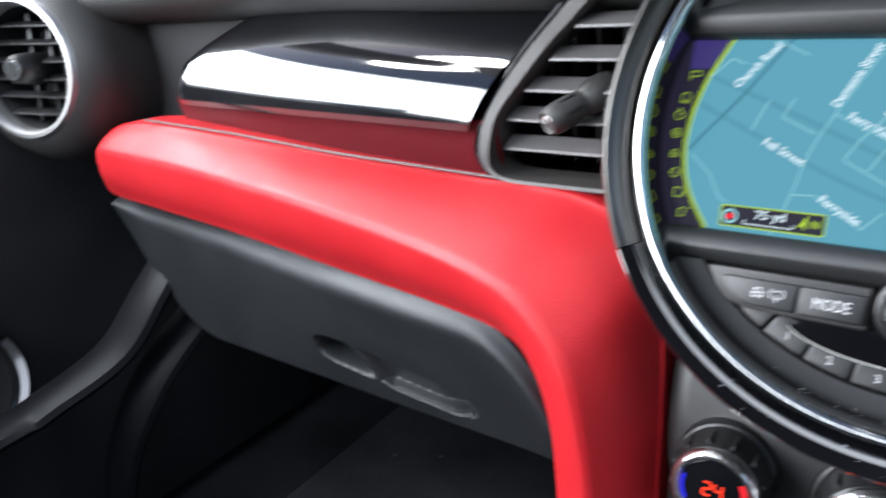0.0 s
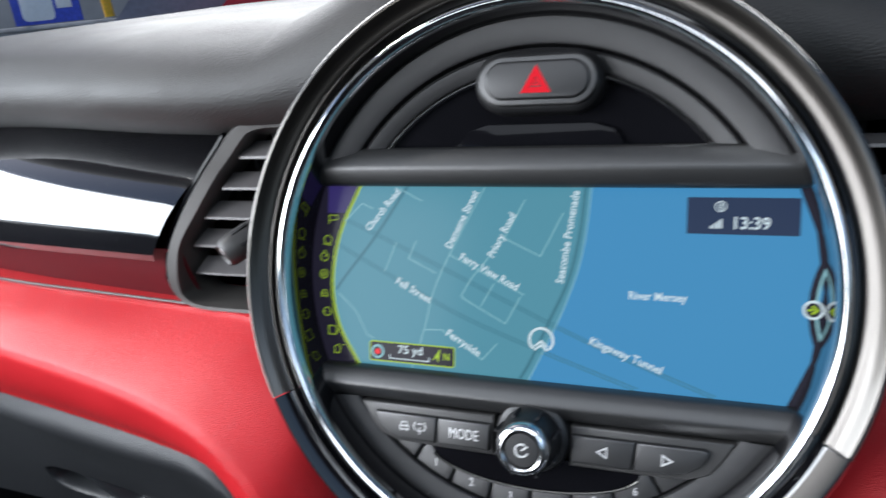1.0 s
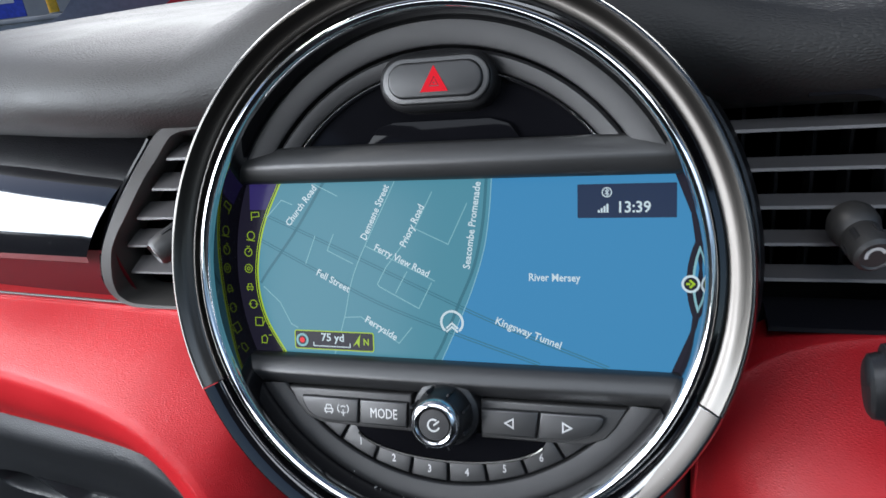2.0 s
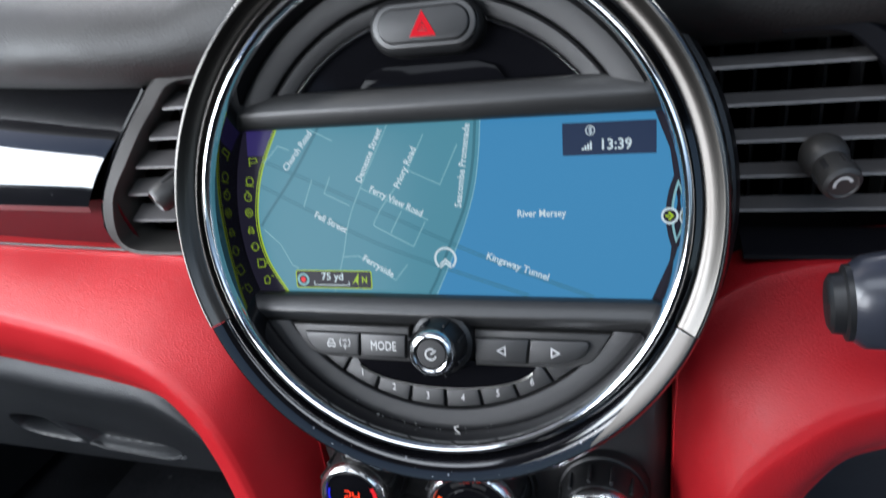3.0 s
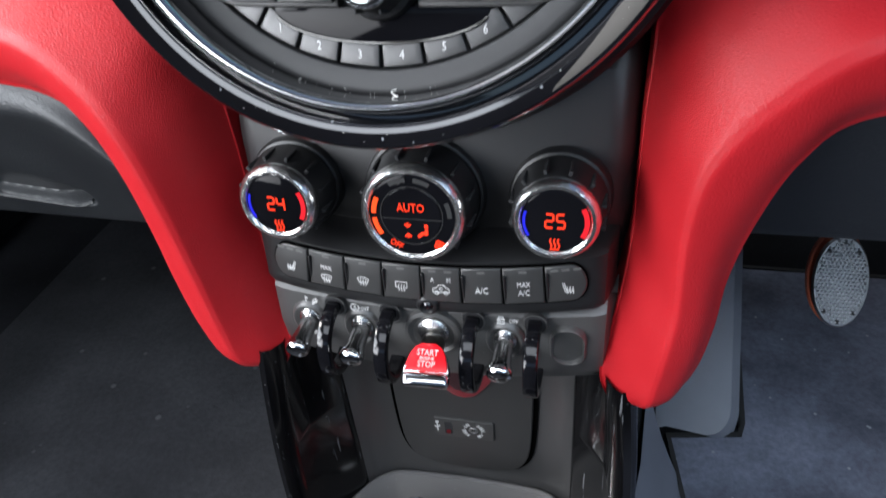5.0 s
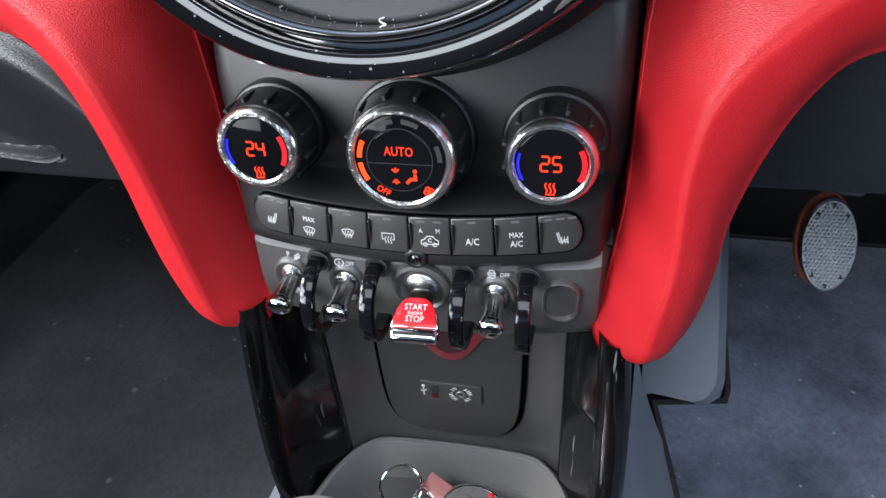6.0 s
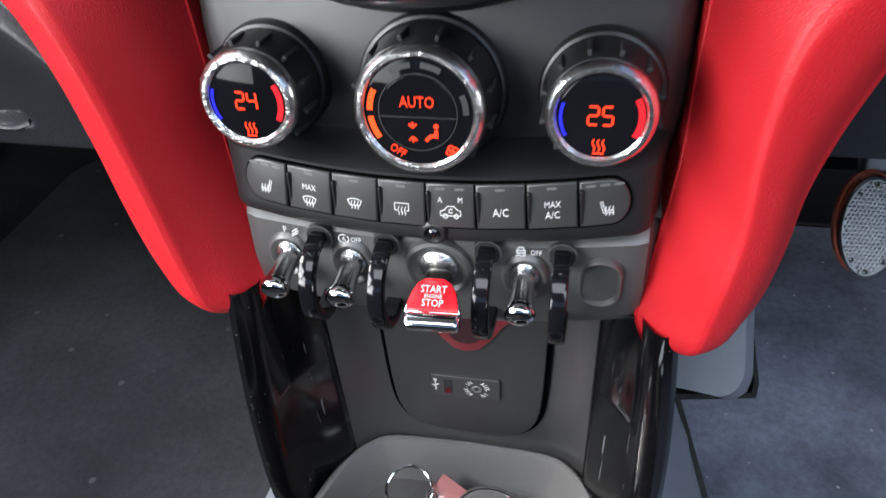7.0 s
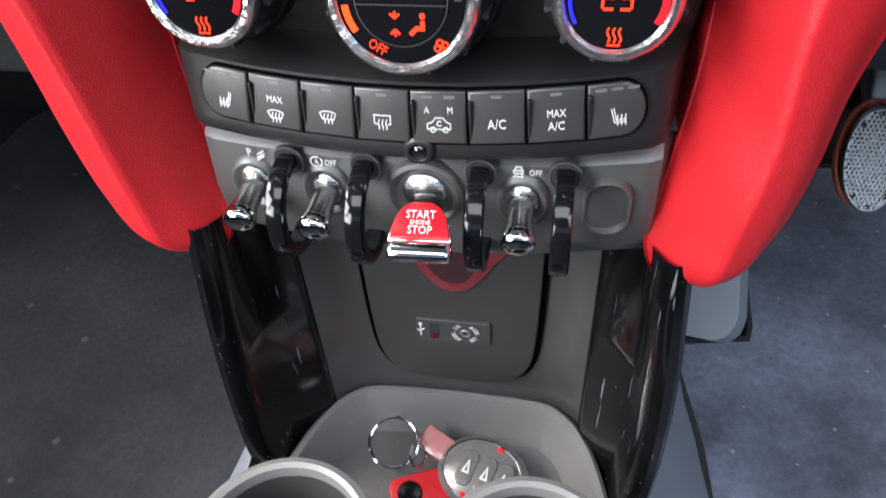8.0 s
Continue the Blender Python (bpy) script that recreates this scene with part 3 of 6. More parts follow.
# ---- centre vents ----
def centre_vent(s):
    t = thing("air_vent", "black slatted air vent with a grey frame and a round knob", "air vent", Matrix.Translation((s * 0.165, 0.04, 0.0)), group="centre vents")
    sg = s

    def wide(z):
        """The driver's vent is a little wider at its upper corner."""
        return 0.0 if s < 0 else 0.003 + 0.0105 * ease(0.010, 0.038, z)

    # grey strip on the far side, round the lower corner
    outer = spline([(-0.036, 0.0535, 0), (-0.020, 0.0540, 0), (-0.006, 0.0525, 0), (0.003, 0.047, 0), (0.010, 0.040, 0), (0.025, 0.025, 0), (0.040, 0.007, 0), (0.0515, -0.012, 0), (0.0558, -0.026, 0), (0.0550, -0.038, 0), (0.048, -0.0462, 0), (0.035, -0.0497, 0), (0.0, -0.050, 0), (-0.036, -0.050, 0)], 64)
    inner = spline([(-0.036, 0.0495, 0), (-0.022, 0.0495, 0), (-0.012, 0.0475, 0), (-0.006, 0.043, 0), (0.001, 0.036, 0), (0.014, 0.024, 0), (0.031, 0.004, 0), (0.043, -0.012, 0), (0.0470, -0.026, 0), (0.0480, -0.036, 0), (0.0465, -0.0425, 0), (0.036, -0.0470, 0), (0.0, -0.0475, 0), (-0.036, -0.0472, 0)], 64)
    lo = []
    for i in range(64):
        p, q = outer[i], inner[i]
        d = 0.003 - 0.008 * ease(-0.03, 0.04, -p.y)
        r1, r2 = p.lerp(q, 0.12), p.lerp(q, 0.86)
        lo.append([(sg * (w.x + wide(w.y)), y + d, w.y) for w, y in ((p, 0.022), (p, -0.001), (r1, -0.0028), (r2, -0.0024), (q, -0.0005), (q, 0.026))])
    # same grey frame both sides; the driver's is coloured dark to stand for shade
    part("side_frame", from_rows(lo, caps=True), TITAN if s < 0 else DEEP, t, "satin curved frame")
    gap = [(sg * (w.x + wide(w.y) + 0.0030), 0.007 - 0.008 * ease(-0.03, 0.04, -w.y), w.y) for w in outer[16:50]]
    part("gloss_edge", tube(gap, 0.0030, 0.0024, n=10), FACE, t, "narrow gloss black edge")
    bm = from_rows([[(-sg * 0.06, 0.075, z), (sg * 0.055, 0.075, z)] for z in (-0.06, 0.06)])
    part("duct", bm, DARK, t)
    for i in range(5):
        z = 0.0375 - 0.0168 * i
        right = lerp_keys([(-0.05, 0.036), (-0.029, 0.046), (-0.013, 0.043), (0.004, 0.031), (0.024, 0.014), (0.036, 0.001), (0.05, -0.01)], z) + wide(z)
        rows = []
        for k in range(9):
            x = -0.050 + (right + 0.050) * k / 8
            if s < 0:
                section = [(0.0062, -0.0046), (0.0050, -0.0040), (0.0052, -0.0028), (0.0175, 0.0026), (0.0185, 0.0020), (0.0175, 0.0010)]
            else:
                section = [(0.0070, -0.0026), (0.0050, -0.0020), (0.0056, -0.0008), (0.0175, 0.0006), (0.0185, 0.0), (0.0175, -0.0008)]
            rows.append([(sg * x, y, z + dz) for y, dz in section])
        part("slat", from_rows(rows, close_v=True, caps=True), SLAT, t)
    for i in range(6):
        x = -0.042 + 0.015 * i
        part("vane", moved(block(0.0016, 0.02, 0.092), Matrix.Translation((sg * x, 0.052, -0.001))), DARK, t)
    short = 1.0 if s < 0 else 0.62
    KM = Matrix.Translation((-sg * 0.004 + (0.010 if s < 0 else 0), 0.020 - 0.042 * (1 - short), 0.002 - 0.010 * (1 - short))) @ Matrix.Rotation(radians(-32 if s < 0 else 12), 4, "Z") @ Matrix.Rotation(radians(20 if s < 0 else 14), 4, "X") @ Matrix.Diagonal((1, short, 1, 1))
    k = part("knob", moved(lathe([(0.0, 0.0), (0.0085, 0.0), (0.0098, 0.005), (0.0098, 0.012), (0.0086, 0.0185), (0.0074, 0.0205), (0.0076, 0.0225), (0.0084, 0.036), (0.0078, 0.0415), (0.0062, 0.0435), (0.0055, 0.0425), (0.0, 0.0425)], 36), KM @ Matrix.Rotation(radians(90), 4, "X")), GREYED, t, "ribbed dark grey knob")
    rib = []
    for i in range(6):
        a = radians(60 * i + 15)
        rib.append(moved(block(0.0022, 0.010, 0.0012, 0.0004), KM @ Matrix.Translation((0, -0.030, 0)) @ Matrix.Rotation(a, 4, "Y") @ Matrix.Translation((0, 0, 0.0081))))
    part("grip_ribs", merged(*rib), DARK, k)
    part("knob_mark", moved(ribbon([arc(0.0034, 20, 200, n=12)], 0.0013, 0.0, 0.0003), KM @ Matrix.Translation((0, -0.0424, 0)) @ Matrix.Rotation(radians(90), 4, "X")), PRINT, k, "white crescent mark")
    return t


centre_vent(-1)
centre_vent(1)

# ---- round passenger vent ----
t = thing("round_air_vent", "round black air vent with a satin chrome ring", "air vent", front(6, -0.716, 0.055, 0.006) @ Matrix.Rotation(radians(14), 4, "Y"))
part("housing", lathe([(0.060, 0.028), (0.066, 0.030), (0.078, 0.022), (0.088, 0.002), (0.095, -0.028), (0.104, -0.06)], 64), CAVE, t, "satin black round housing")
part("ring", lathe([(0.0555, 0.020), (0.057, 0.030), (0.0595, 0.034), (0.063, 0.034), (0.066, 0.030)], 64), STEEL, t, "satin chrome ring")
part("bowl", lathe([(0.0, -0.03), (0.050, -0.03), (0.0555, 0.020)], 48), DARK, t)
for i in range(6):
    y = -0.040 + 0.016 * i
    w = 2 * math.sqrt(max(0, 0.054 ** 2 - y ** 2))
    part("slat", moved(block(w, 0.0022, 0.014, 0.0008), Matrix.Translation((0, y, 0.012)) @ Matrix.Rotation(radians(18), 4, "X")), SATIN, t)
for i in (-1, 1):
    part("vane", moved(block(0.004, 0.10, 0.010, 0.001), Matrix.Translation((0.012 * i, 0, 0.002))), SATIN, t)
k = part("knob", lathe([(0.0, 0.0), (0.014, 0.0), (0.015, 0.02), (0.013, 0.036), (0.010, 0.040), (0.0, 0.040)], 32), SATIN, t, "black grip knob")
part("knob_cap", lathe([(0.0, 0.0405), (0.007, 0.0405), (0.008, 0.039)], 24), CHROME, k)

# ---- glove box ----
glove = thing("glove_box", "closed black grained glove box with a recessed handle", "glove box")


def lid_edge(x):
    """Upper and lower edge of the lid and how far its top stands forward."""
    ux = (x + 0.655) / 0.495
    zt = -0.114 - 0.005 * ease(0.0, 0.9, ux) - 0.055 * max(0, (ux - 0.86) / 0.14) ** 2.2
    return zt, -0.261 + 0.095 * max(0, (0.24 - ux) / 0.24) ** 2.2, 0.046 - 0.060 * ease(0.05, 1.0, ux)


def lid_y(x, z):
    zt, zb, ytop = lid_edge(x)
    v = (z - zt) / (zb - zt)
    y = ytop + 0.019 * (1 - ease(0.0, 0.20, v)) ** 2 + (0.068 - ytop) * max(0, v) ** 0.85 * 0.92 + 0.020 * ease(0.90, 1.0, v) ** 2
    # grip: a finger hole at the outer end, a sunk flap, and a ridge that runs between them into the lower lip
    hx, hz = (x + 0.319) / 0.079, (z + 0.2165 + 0.09 * (x + 0.319)) / 0.0190
    within = 1 - ease(0.66, 1.0, abs(hx) ** 2.8 + abs(hz) ** 2.8)
    brink = -0.37 + 0.16 * (1 - hz)
    flap = ease(brink, brink + 0.10, hx) * ease(-0.66, -0.42, hz) * (0.0095 + 0.007 * ease(0.45, 0.95, hx))
    hole = (1 - ease(brink - 0.34, brink - 0.04, hx)) * ease(-0.75, -0.30, hz) * 0.026
    return y + within * (flap + hole)


rows = []
lid_x = [-0.655 + 0.245 * i / 40 for i in range(40)] + [-0.410 + 0.180 * i / 150 for i in range(150)] + [-0.230 + 0.070 * i / 30 for i in range(31)]
for x in lid_x:
    zt, zb, ytop = lid_edge(x)
    vs = [0.50 * j / 28 for j in range(28)] + [0.50 + 0.50 * j / 84 for j in range(85)]
    rows.append([(x, 0.11, zt)] + [(x, lid_y(x, zt + (zb - zt) * v), zt + (zb - zt) * v) for v in vs] + [(x, 0.15, zb - 0.003)])
part("door", from_rows(rows, caps=True), HARD, glove, "grained black glove box lid")
lip = []
for i in range(25):
    hx = -0.14 + 1.02 * i / 24
    x = -0.319 + 0.079 * hx
    z = -0.2165 - 0.09 * (x + 0.319) + 0.0190 * (-0.72 + 0.30 * ease(0.70, 1.0, hx) + 0.16 * ease(0.02, -0.14, hx))
    lip.append((x, lid_y(x, z) + 0.0010, z))
part("handle", tube(spline(lip, 40), 0.0026, 0.0020, n=10), HARD, glove, "rounded lip of the flap handle")
part("underside", moved(block(0.50, 0.40, 0.01), Matrix.Translation((-0.40, 0.30, -0.262))), DARK, glove)

# ---- driver's knee panel ----
knee = thing("knee_panel", "black plastic panel under the steering column", "trim panel")
rows = []
knee_top = [(0.132, -0.215), (0.140, -0.185), (0.150, -0.160), (0.1580, -0.142), (0.1635, -0.131), (0.169, -0.123), (0.178, -0.1145), (0.190, -0.109), (0.215, -0.106), (0.66, -0.106)]
for i in range(61):
    u = i / 60
    x = 0.132 + 0.51 * u ** 1.6
    zt = lerp_keys(knee_top, x)
    bot = -0.253
    row = [(x, 0.10, zt)]
    for j in range(21):
        v = j / 20
        z = zt + (bot - zt) * v
        row.append((x, -0.008 + 0.012 * (1 - ease(0, 0.12, v)) ** 2 + 0.090 * (-0.106 - z) / 0.142 + 0.008 * ease(0.9, 1.0, v) ** 2, z))
    row.append((x, 0.15, -0.246))
    row.append((x, 0.30, -0.225))
    rows.append(row)
part("panel", from_rows([r[:-3] for r in rows]), HARD, knee, "grained black face")
part("underside", from_rows([r[-4:] for r in rows]), DEEP, knee)

# ---- steering column stalk ----
stalk = thing("indicator_stalk", "dark indicator stalk with a round end button", "stalk", Matrix.Translation((0.154, -0.060, -0.016)) @ Matrix.Rotation(radians(-5), 4, "Y") @ Matrix.Scale(1.12, 4))
part("lever", moved(lathe([(0.0, 0.0), (0.0120, 0.0), (0.0142, 0.003), (0.0150, 0.010), (0.0165, 0.03), (0.0165, 0.06), (0.0120, 0.11), (0.0110, 0.22)], 32), Matrix.Rotation(radians(90), 4, "Y") @ Matrix.Diagonal((1, 0.8, 1, 1))), STALK, stalk, "dark blue-grey lacquered lever")
part("button", moved(lathe([(0.0, -0.006), (0.0075, -0.006), (0.0092, -0.005), (0.0098, -0.002), (0.0118, -0.0015), (0.0120, 0.001)], 32), Matrix.Rotation(radians(90), 4, "Y") @ Matrix.Diagonal((1, 0.8, 1, 1))), SATIN, stalk, "black end button")
part("arrow_mark", moved(ribbon([[(-0.003, -0.002), (0.002, -0.002), (0.002, -0.004), (0.005, 0), (0.002, 0.004), (0.002, 0.002), (-0.003, 0.002), (-0.003, -0.002)]], 0.0007, 0, 0.0002), Matrix.Translation((0.020, -0.0130, 0.002)) @ Matrix.Rotation(radians(90), 4, "X")), PRINT, stalk, "white arrow outline")

# ---- central instrument ----
CV = -0.0065
disp = thing("central_display", "round chrome-ringed central display with navigation screen and buttons", "car display", front(17))
C0 = Matrix.Translation((0, CV, 0))
part("housing", moved(lathe([(0.1084, 0.0160), (0.1087, 0.0140), (0.1110, 0.0140), (0.1114, 0.0165)], 128), C0), GLOSS, disp)
part("inner_wall", moved(lathe([(0.1026, -0.004), (0.1030, 0.010), (0.1036, 0.0190)], 128), C0), GLOSS, disp, "gloss black inner wall")
part("chrome_ring", moved(lathe([(0.1034, 0.0175), (0.1036, 0.0196), (0.1041, 0.0210), (0.1048, 0.0219), (0.1057, 0.0224), (0.1066, 0.0223), (0.1075, 0.0216), (0.1081, 0.0204), (0.1085, 0.0188), (0.1087, 0.0130)], 160), C0), CHROME, disp, "bright chrome ring")
BAND = [(0.1108, 0.0130), (0.1110, 0.0196), (0.1114, 0.0209), (0.1121, 0.0215), (0.1134, 0.0219), (0.1148, 0.0226), (0.1162, 0.0237), (0.1174, 0.0249), (0.1183, 0.0255), (0.1190, 0.0253)]
part("light_band", moved(lathe(BAND, 150, -24, 206), C0), SMOKE, disp, "smoked translucent light band")
LOWER = [(0.1108, 0.0130), (0.1110, 0.0204), (0.1114, 0.0219), (0.1121, 0.0227), (0.1150, 0.0236), (0.1175, 0.0243), (0.1190, 0.0246)]
part("lower_band", moved(lathe(LOWER, 90, 206.3, 335.7), C0), DUSTY, disp, "gloss black lower band")


def band_height(r):
    for (r0, z0), (r1, z1) in zip(LOWER, LOWER[1:]):
        if r <= r1:
            return z0 + (z1 - z0) * (r - r0) / (r1 - r0)
    return LOWER[-1][1]


# crescent of bright metal laid on to stand for a window's reflection
glint = []
for i in range(41):
    a = 305.0 + 30.6 * i / 40
    r0 = 0.1184 - 0.0062 * min(1.0, (a - 305.0) / 16.0) ** 0.7
    rs = [r0 + (0.1186 - r0) * k / 8 for k in range(9)]
    glint.append([(r * math.cos(radians(a)), r * math.sin(radians(a)), band_height(r) + 0.00015) for r in rs])
part("band_glint", moved(from_rows(glint), C0), SMOKE, disp, "bright reflection modelled on the lower band")
part("rim_edge", moved(lathe([(0.1188, 0.0252), (0.1194, 0.0253), (0.1200, 0.0248), (0.1205, 0.0238), (0.1210, 0.0220), (0.1214, 0.0190), (0.1216, 0.0150), (0.1217, 0.0095)], 140, -24, 206), C0), RIMSTEEL, disp, "bright outer edge")
part("lower_rim", moved(lathe([(0.1188, 0.0245), (0.1197, 0.0243), (0.1206, 0.0232), (0.1213, 0.0190), (0.1217, 0.0095)], 90, 206.3, 335.7), C0), DUSTY, disp)
part("side_wall", moved(lathe([(0.1217, 0.0110), (0.1222, -0.010), (0.1226, -0.034)], 120), C0), SATIN, disp, "satin black outer wall")
part("collar", moved(lathe([(0.1222, -0.022), (0.1262, -0.024), (0.1285, -0.030), (0.1292, -0.075)], 120), C0), SATIN, disp, "satin black collar")
part("backing", moved(lathe([(0.0, -0.0042), (0.1030, -0.0042)], 96), C0), SATIN, disp)


def chord_plate(v0, v1, r, n=24):
    """Disc of radius r cut between two heights (in ring coordinates)."""
    out = []
    for s in (1, -1):
        for i in range(n + 1):
            v = v0 + (v1 - v0) * (i / n if s > 0 else 1 - i / n)
            out.append((s * math.sqrt(max(0, r * r - v * v)), v + CV))
    return out


# upper half: stepped arcs over a gloss pocket
vb = 0.0535
steps = [(0.1030, 0.0919, 0.0066, SATIN), (0.0911, 0.0838, 0.0038, SATIN)]
for r1, r0, h, mt in steps:
    a1 = math.degrees(math.asin(min(1, (vb - 0.006) / r1)))
    prof = [(r0, -0.003), (r0 + 0.0003, h - 0.0006), (r0 + 0.0012, h), (r1 - 0.0012, h + 0.0012), (r1, h + 0.0004), (r1, -0.003)]
    part("step_arc", moved(lathe(prof, 72, a1, 180 - a1), C0), mt, disp)
a1 = math.degrees(math.asin((vb - 0.006) / 0.083))
part("pocket_trim", moved(lathe([(0.0822, 0.000), (0.0824, 0.0028), (0.0828, 0.0033), (0.0833, 0.0030), (0.0836, 0.000)], 72, a1, 180 - a1), C0), BRIGHT, disp, "thin chrome arc")
part("pocket", prism(chord_plate(vb - 0.006, 0.0824, 0.0825), -0.003, -0.0006), FACE, disp, "gloss black pocket")
part("pocket_foot", prism([(-0.034, 0.0460), (0.034, 0.0460), (0.029, 0.0535), (0.021, 0.0560), (-0.021, 0.0560), (-0.029, 0.0535)], -0.001, 0.0018, 0.0004), FACE, disp, "gloss black hinge ledge")

HX, HY = 0.0012, 0.0712
hz = part("hazard_button", prism(rounded(0.0500, 0.0240, 0.0119, HX - 0.0004, HY, 10), -0.003, 0.0105, 0.0040), SATIN, disp, "oval hazard switch pod")
part("key_frame", prism(rounded(0.0455, 0.0190, 0.0093, HX, HY, 10), 0.0095, 0.0118, 0.0010), PANEL, hz)
part("key", prism(rounded(0.0400, 0.0145, 0.0070, HX, HY, 10), 0.0105, 0.0130, 0.0012), SATIN, hz)
tri = [(HX - 0.0040, HY - 0.0038), (HX + 0.0040, HY - 0.0038), (HX, HY + 0.0034), (HX - 0.0040, HY - 0.0038)]
part("triangle", merged(ribbon([tri], 0.0021, 0.0128, 0.0133), ribbon([[(HX - 0.0011, HY - 0.0020), (HX + 0.0011, HY - 0.0020), (HX, HY), (HX - 0.0011, HY - 0.0020)]], 0.0007, 0.0128, 0.0132)), glowing("hazard_red", (1.0, 0.003, 0.022), 0.9, 0.05), hz, "glowing red hazard triangle")


def crossbar(top, foot, label):
    """A bar with a lit upper bevel, a crease and a face that falls away below it."""
    profile = [(0.0, -0.004), (0.0, 0.0030), (0.03, 0.0048), (0.08, 0.0058), (0.30, 0.0076), (0.46, 0.0086), (0.52, 0.0088), (0.60, 0.0086), (0.88, 0.0064), (0.95, 0.0054), (1.0, 0.0034), (1.0, -0.004)]
    rows = []
    for i in range(41):
        u = -1 + 2 * i / 40
        row = []
        for w, h in profile:
            v = top + (foot - top) * w
            row.append((u * math.sqrt(0.1030 ** 2 - (v - CV) ** 2), v, h + (0.0012 * (1 - u * u) if h > 0 else 0)))
        rows.append(row)
    return part("crossbar", from_rows(rows, caps=True), PANEL, disp, label)


crossbar(0.0472, 0.0312, "satin black bar above the screen")
crossbar(-0.0466, -0.0602, "satin black bar below the screen")

# lower half: button deck
part("deck", prism(chord_plate(-0.1028, -0.052, 0.1028), -0.004, 0.0012), DARK, disp)
rows = []
for k in range(91):
    row = []
    for r, z in ((0.0931, -0.003), (0.0932, 0.0046), (0.0938, 0.0054), (0.0960, 0.0060), (0.1000, 0.0066), (0.1020, 0.0068), (0.1028, 0.0064)):
        side = math.degrees(math.asin(0.0532 / r))
        a = radians(180 + side + (180 - 2 * side) * k / 90)
        row.append((r * math.cos(a), CV + r * math.sin(a), z))
    rows.append(row)
part("deck_band", from_rows(rows), SATIN, disp, "curved satin black band")
left = [(-0.0745, -0.0608), (-0.0150, -0.0608), (-0.0150, -0.0772), (-0.0450, -0.0770), (-0.0590, -0.0764), (-0.0660, -0.0738), (-0.0700, -0.0690)]
part("bezel_left", prism(left, 0.0, 0.0070, 0.0010), GREYED, disp, "dark grey key surround")
part("bezel_right", prism([(-x + 0.001, y) for x, y in left[::-1]], 0.0, 0.0070, 0.0010), GREYED, disp, "dark grey key surround")


def car_icon(x, y, w):
    """Small front view of a car, as strokes."""
    k = w / 2
    return [[(x - k * .55, y + k * .1), (x - k * .4, y + k * .75), (x + k * .4, y + k * .75), (x + k * .55, y + k * .1)], [(x - k * .7, y - k * .5), (x - k * .75, y + k * .05), (x + k * .75, y + k * .05), (x + k * .7, y - k * .5), (x - k * .7, y - k * .5)], [(x - k * .5, y - k * .5), (x - k * .5, y - k * .8)], [(x + k * .5, y - k * .5), (x + k * .5, y - k * .8)]]


key_specs = [
    ("antenna_key", [(-0.0668, -0.0640), (-0.0390, -0.0640), (-0.0397, -0.0750), (-0.0560, -0.0748), (-0.0610, -0.0735), (-0.0645, -0.0708), (-0.0664, -0.0672)]),
    ("mode_key", [(-0.0383, -0.0640), (-0.0160, -0.0640), (-0.0165, -0.0752), (-0.0390, -0.0750)]),
    ("back_key", [(0.0165, -0.0640), (0.0409, -0.0638), (0.0394, -0.0750), (0.0165, -0.0750)]),
    ("forward_key", [(0.0416, -0.0638), (0.0652, -0.0636), (0.0668, -0.0646), (0.0664, -0.0672), (0.0640, -0.0704), (0.0595, -0.0732), (0.0540, -0.0748), (0.0401, -0.0750)]),
]
keys_made = {}
for nm, poly in key_specs:
    keys_made[nm] = part(nm, prism(poly, 0.0, 0.0092, 0.0009), PANEL, disp, "black pressed key")
zk = 0.0091
part("icon", ribbon(car_icon(-0.0535, -0.0692, 0.0052) + [[(-0.0465, -0.0720), (-0.0465, -0.0690)], arc(0.0016, 50, 130, -0.0465, -0.0690, 6), arc(0.0016, 230, 310, -0.0465, -0.0690, 6), arc(0.0026, -45, 45, -0.0465, -0.0686, 6), arc(0.0026, 135, 225, -0.0465, -0.0686, 6)], 0.00042, zk, zk + 0.0003), PRINT, keys_made["antenna_key"], "white car and aerial icon")
part("word", lettering("MODE", 0.0063, -0.0272, -0.0697, zk + 0.0001, squeeze=0.72), PRINT, keys_made["mode_key"], "white word MODE")
part("icon", ribbon([[(0.0268, -0.0693), (0.0302, -0.0674), (0.0302, -0.0712), (0.0268, -0.0693)]], 0.00055, zk, zk + 0.0003), PRINT, keys_made["back_key"], "white back arrow")
part("icon", ribbon([[(0.0540, -0.0693), (0.0506, -0.0674), (0.0506, -0.0712), (0.0540, -0.0693)]], 0.00055, zk, zk + 0.0003), PRINT, keys_made["forward_key"], "white forward arrow")

# gloss crescent under the knob with its chrome edge
cres = [(0.0430 * math.sin(a), -0.0772 - 0.0130 * math.cos(a) ** 1.0) for a in (radians(-90 + 180 * i / 24) for i in range(25))]
part("crescent", prism([(-0.043, -0.0765), (0.043, -0.0765)] + cres[::-1][1:-1], 0.0, 0.0042, 0.0006), FACE, disp, "gloss black crescent")
edge = [(x, y, 0.0045) for x, y in cres[2:-2]]
part("crescent_trim", tube(edge, 0.0006, n=8), RIMSTEEL, disp, "thin chrome edge")

# preset keys 1 to 6 on an arc, with a blank at each end
span = 11.0
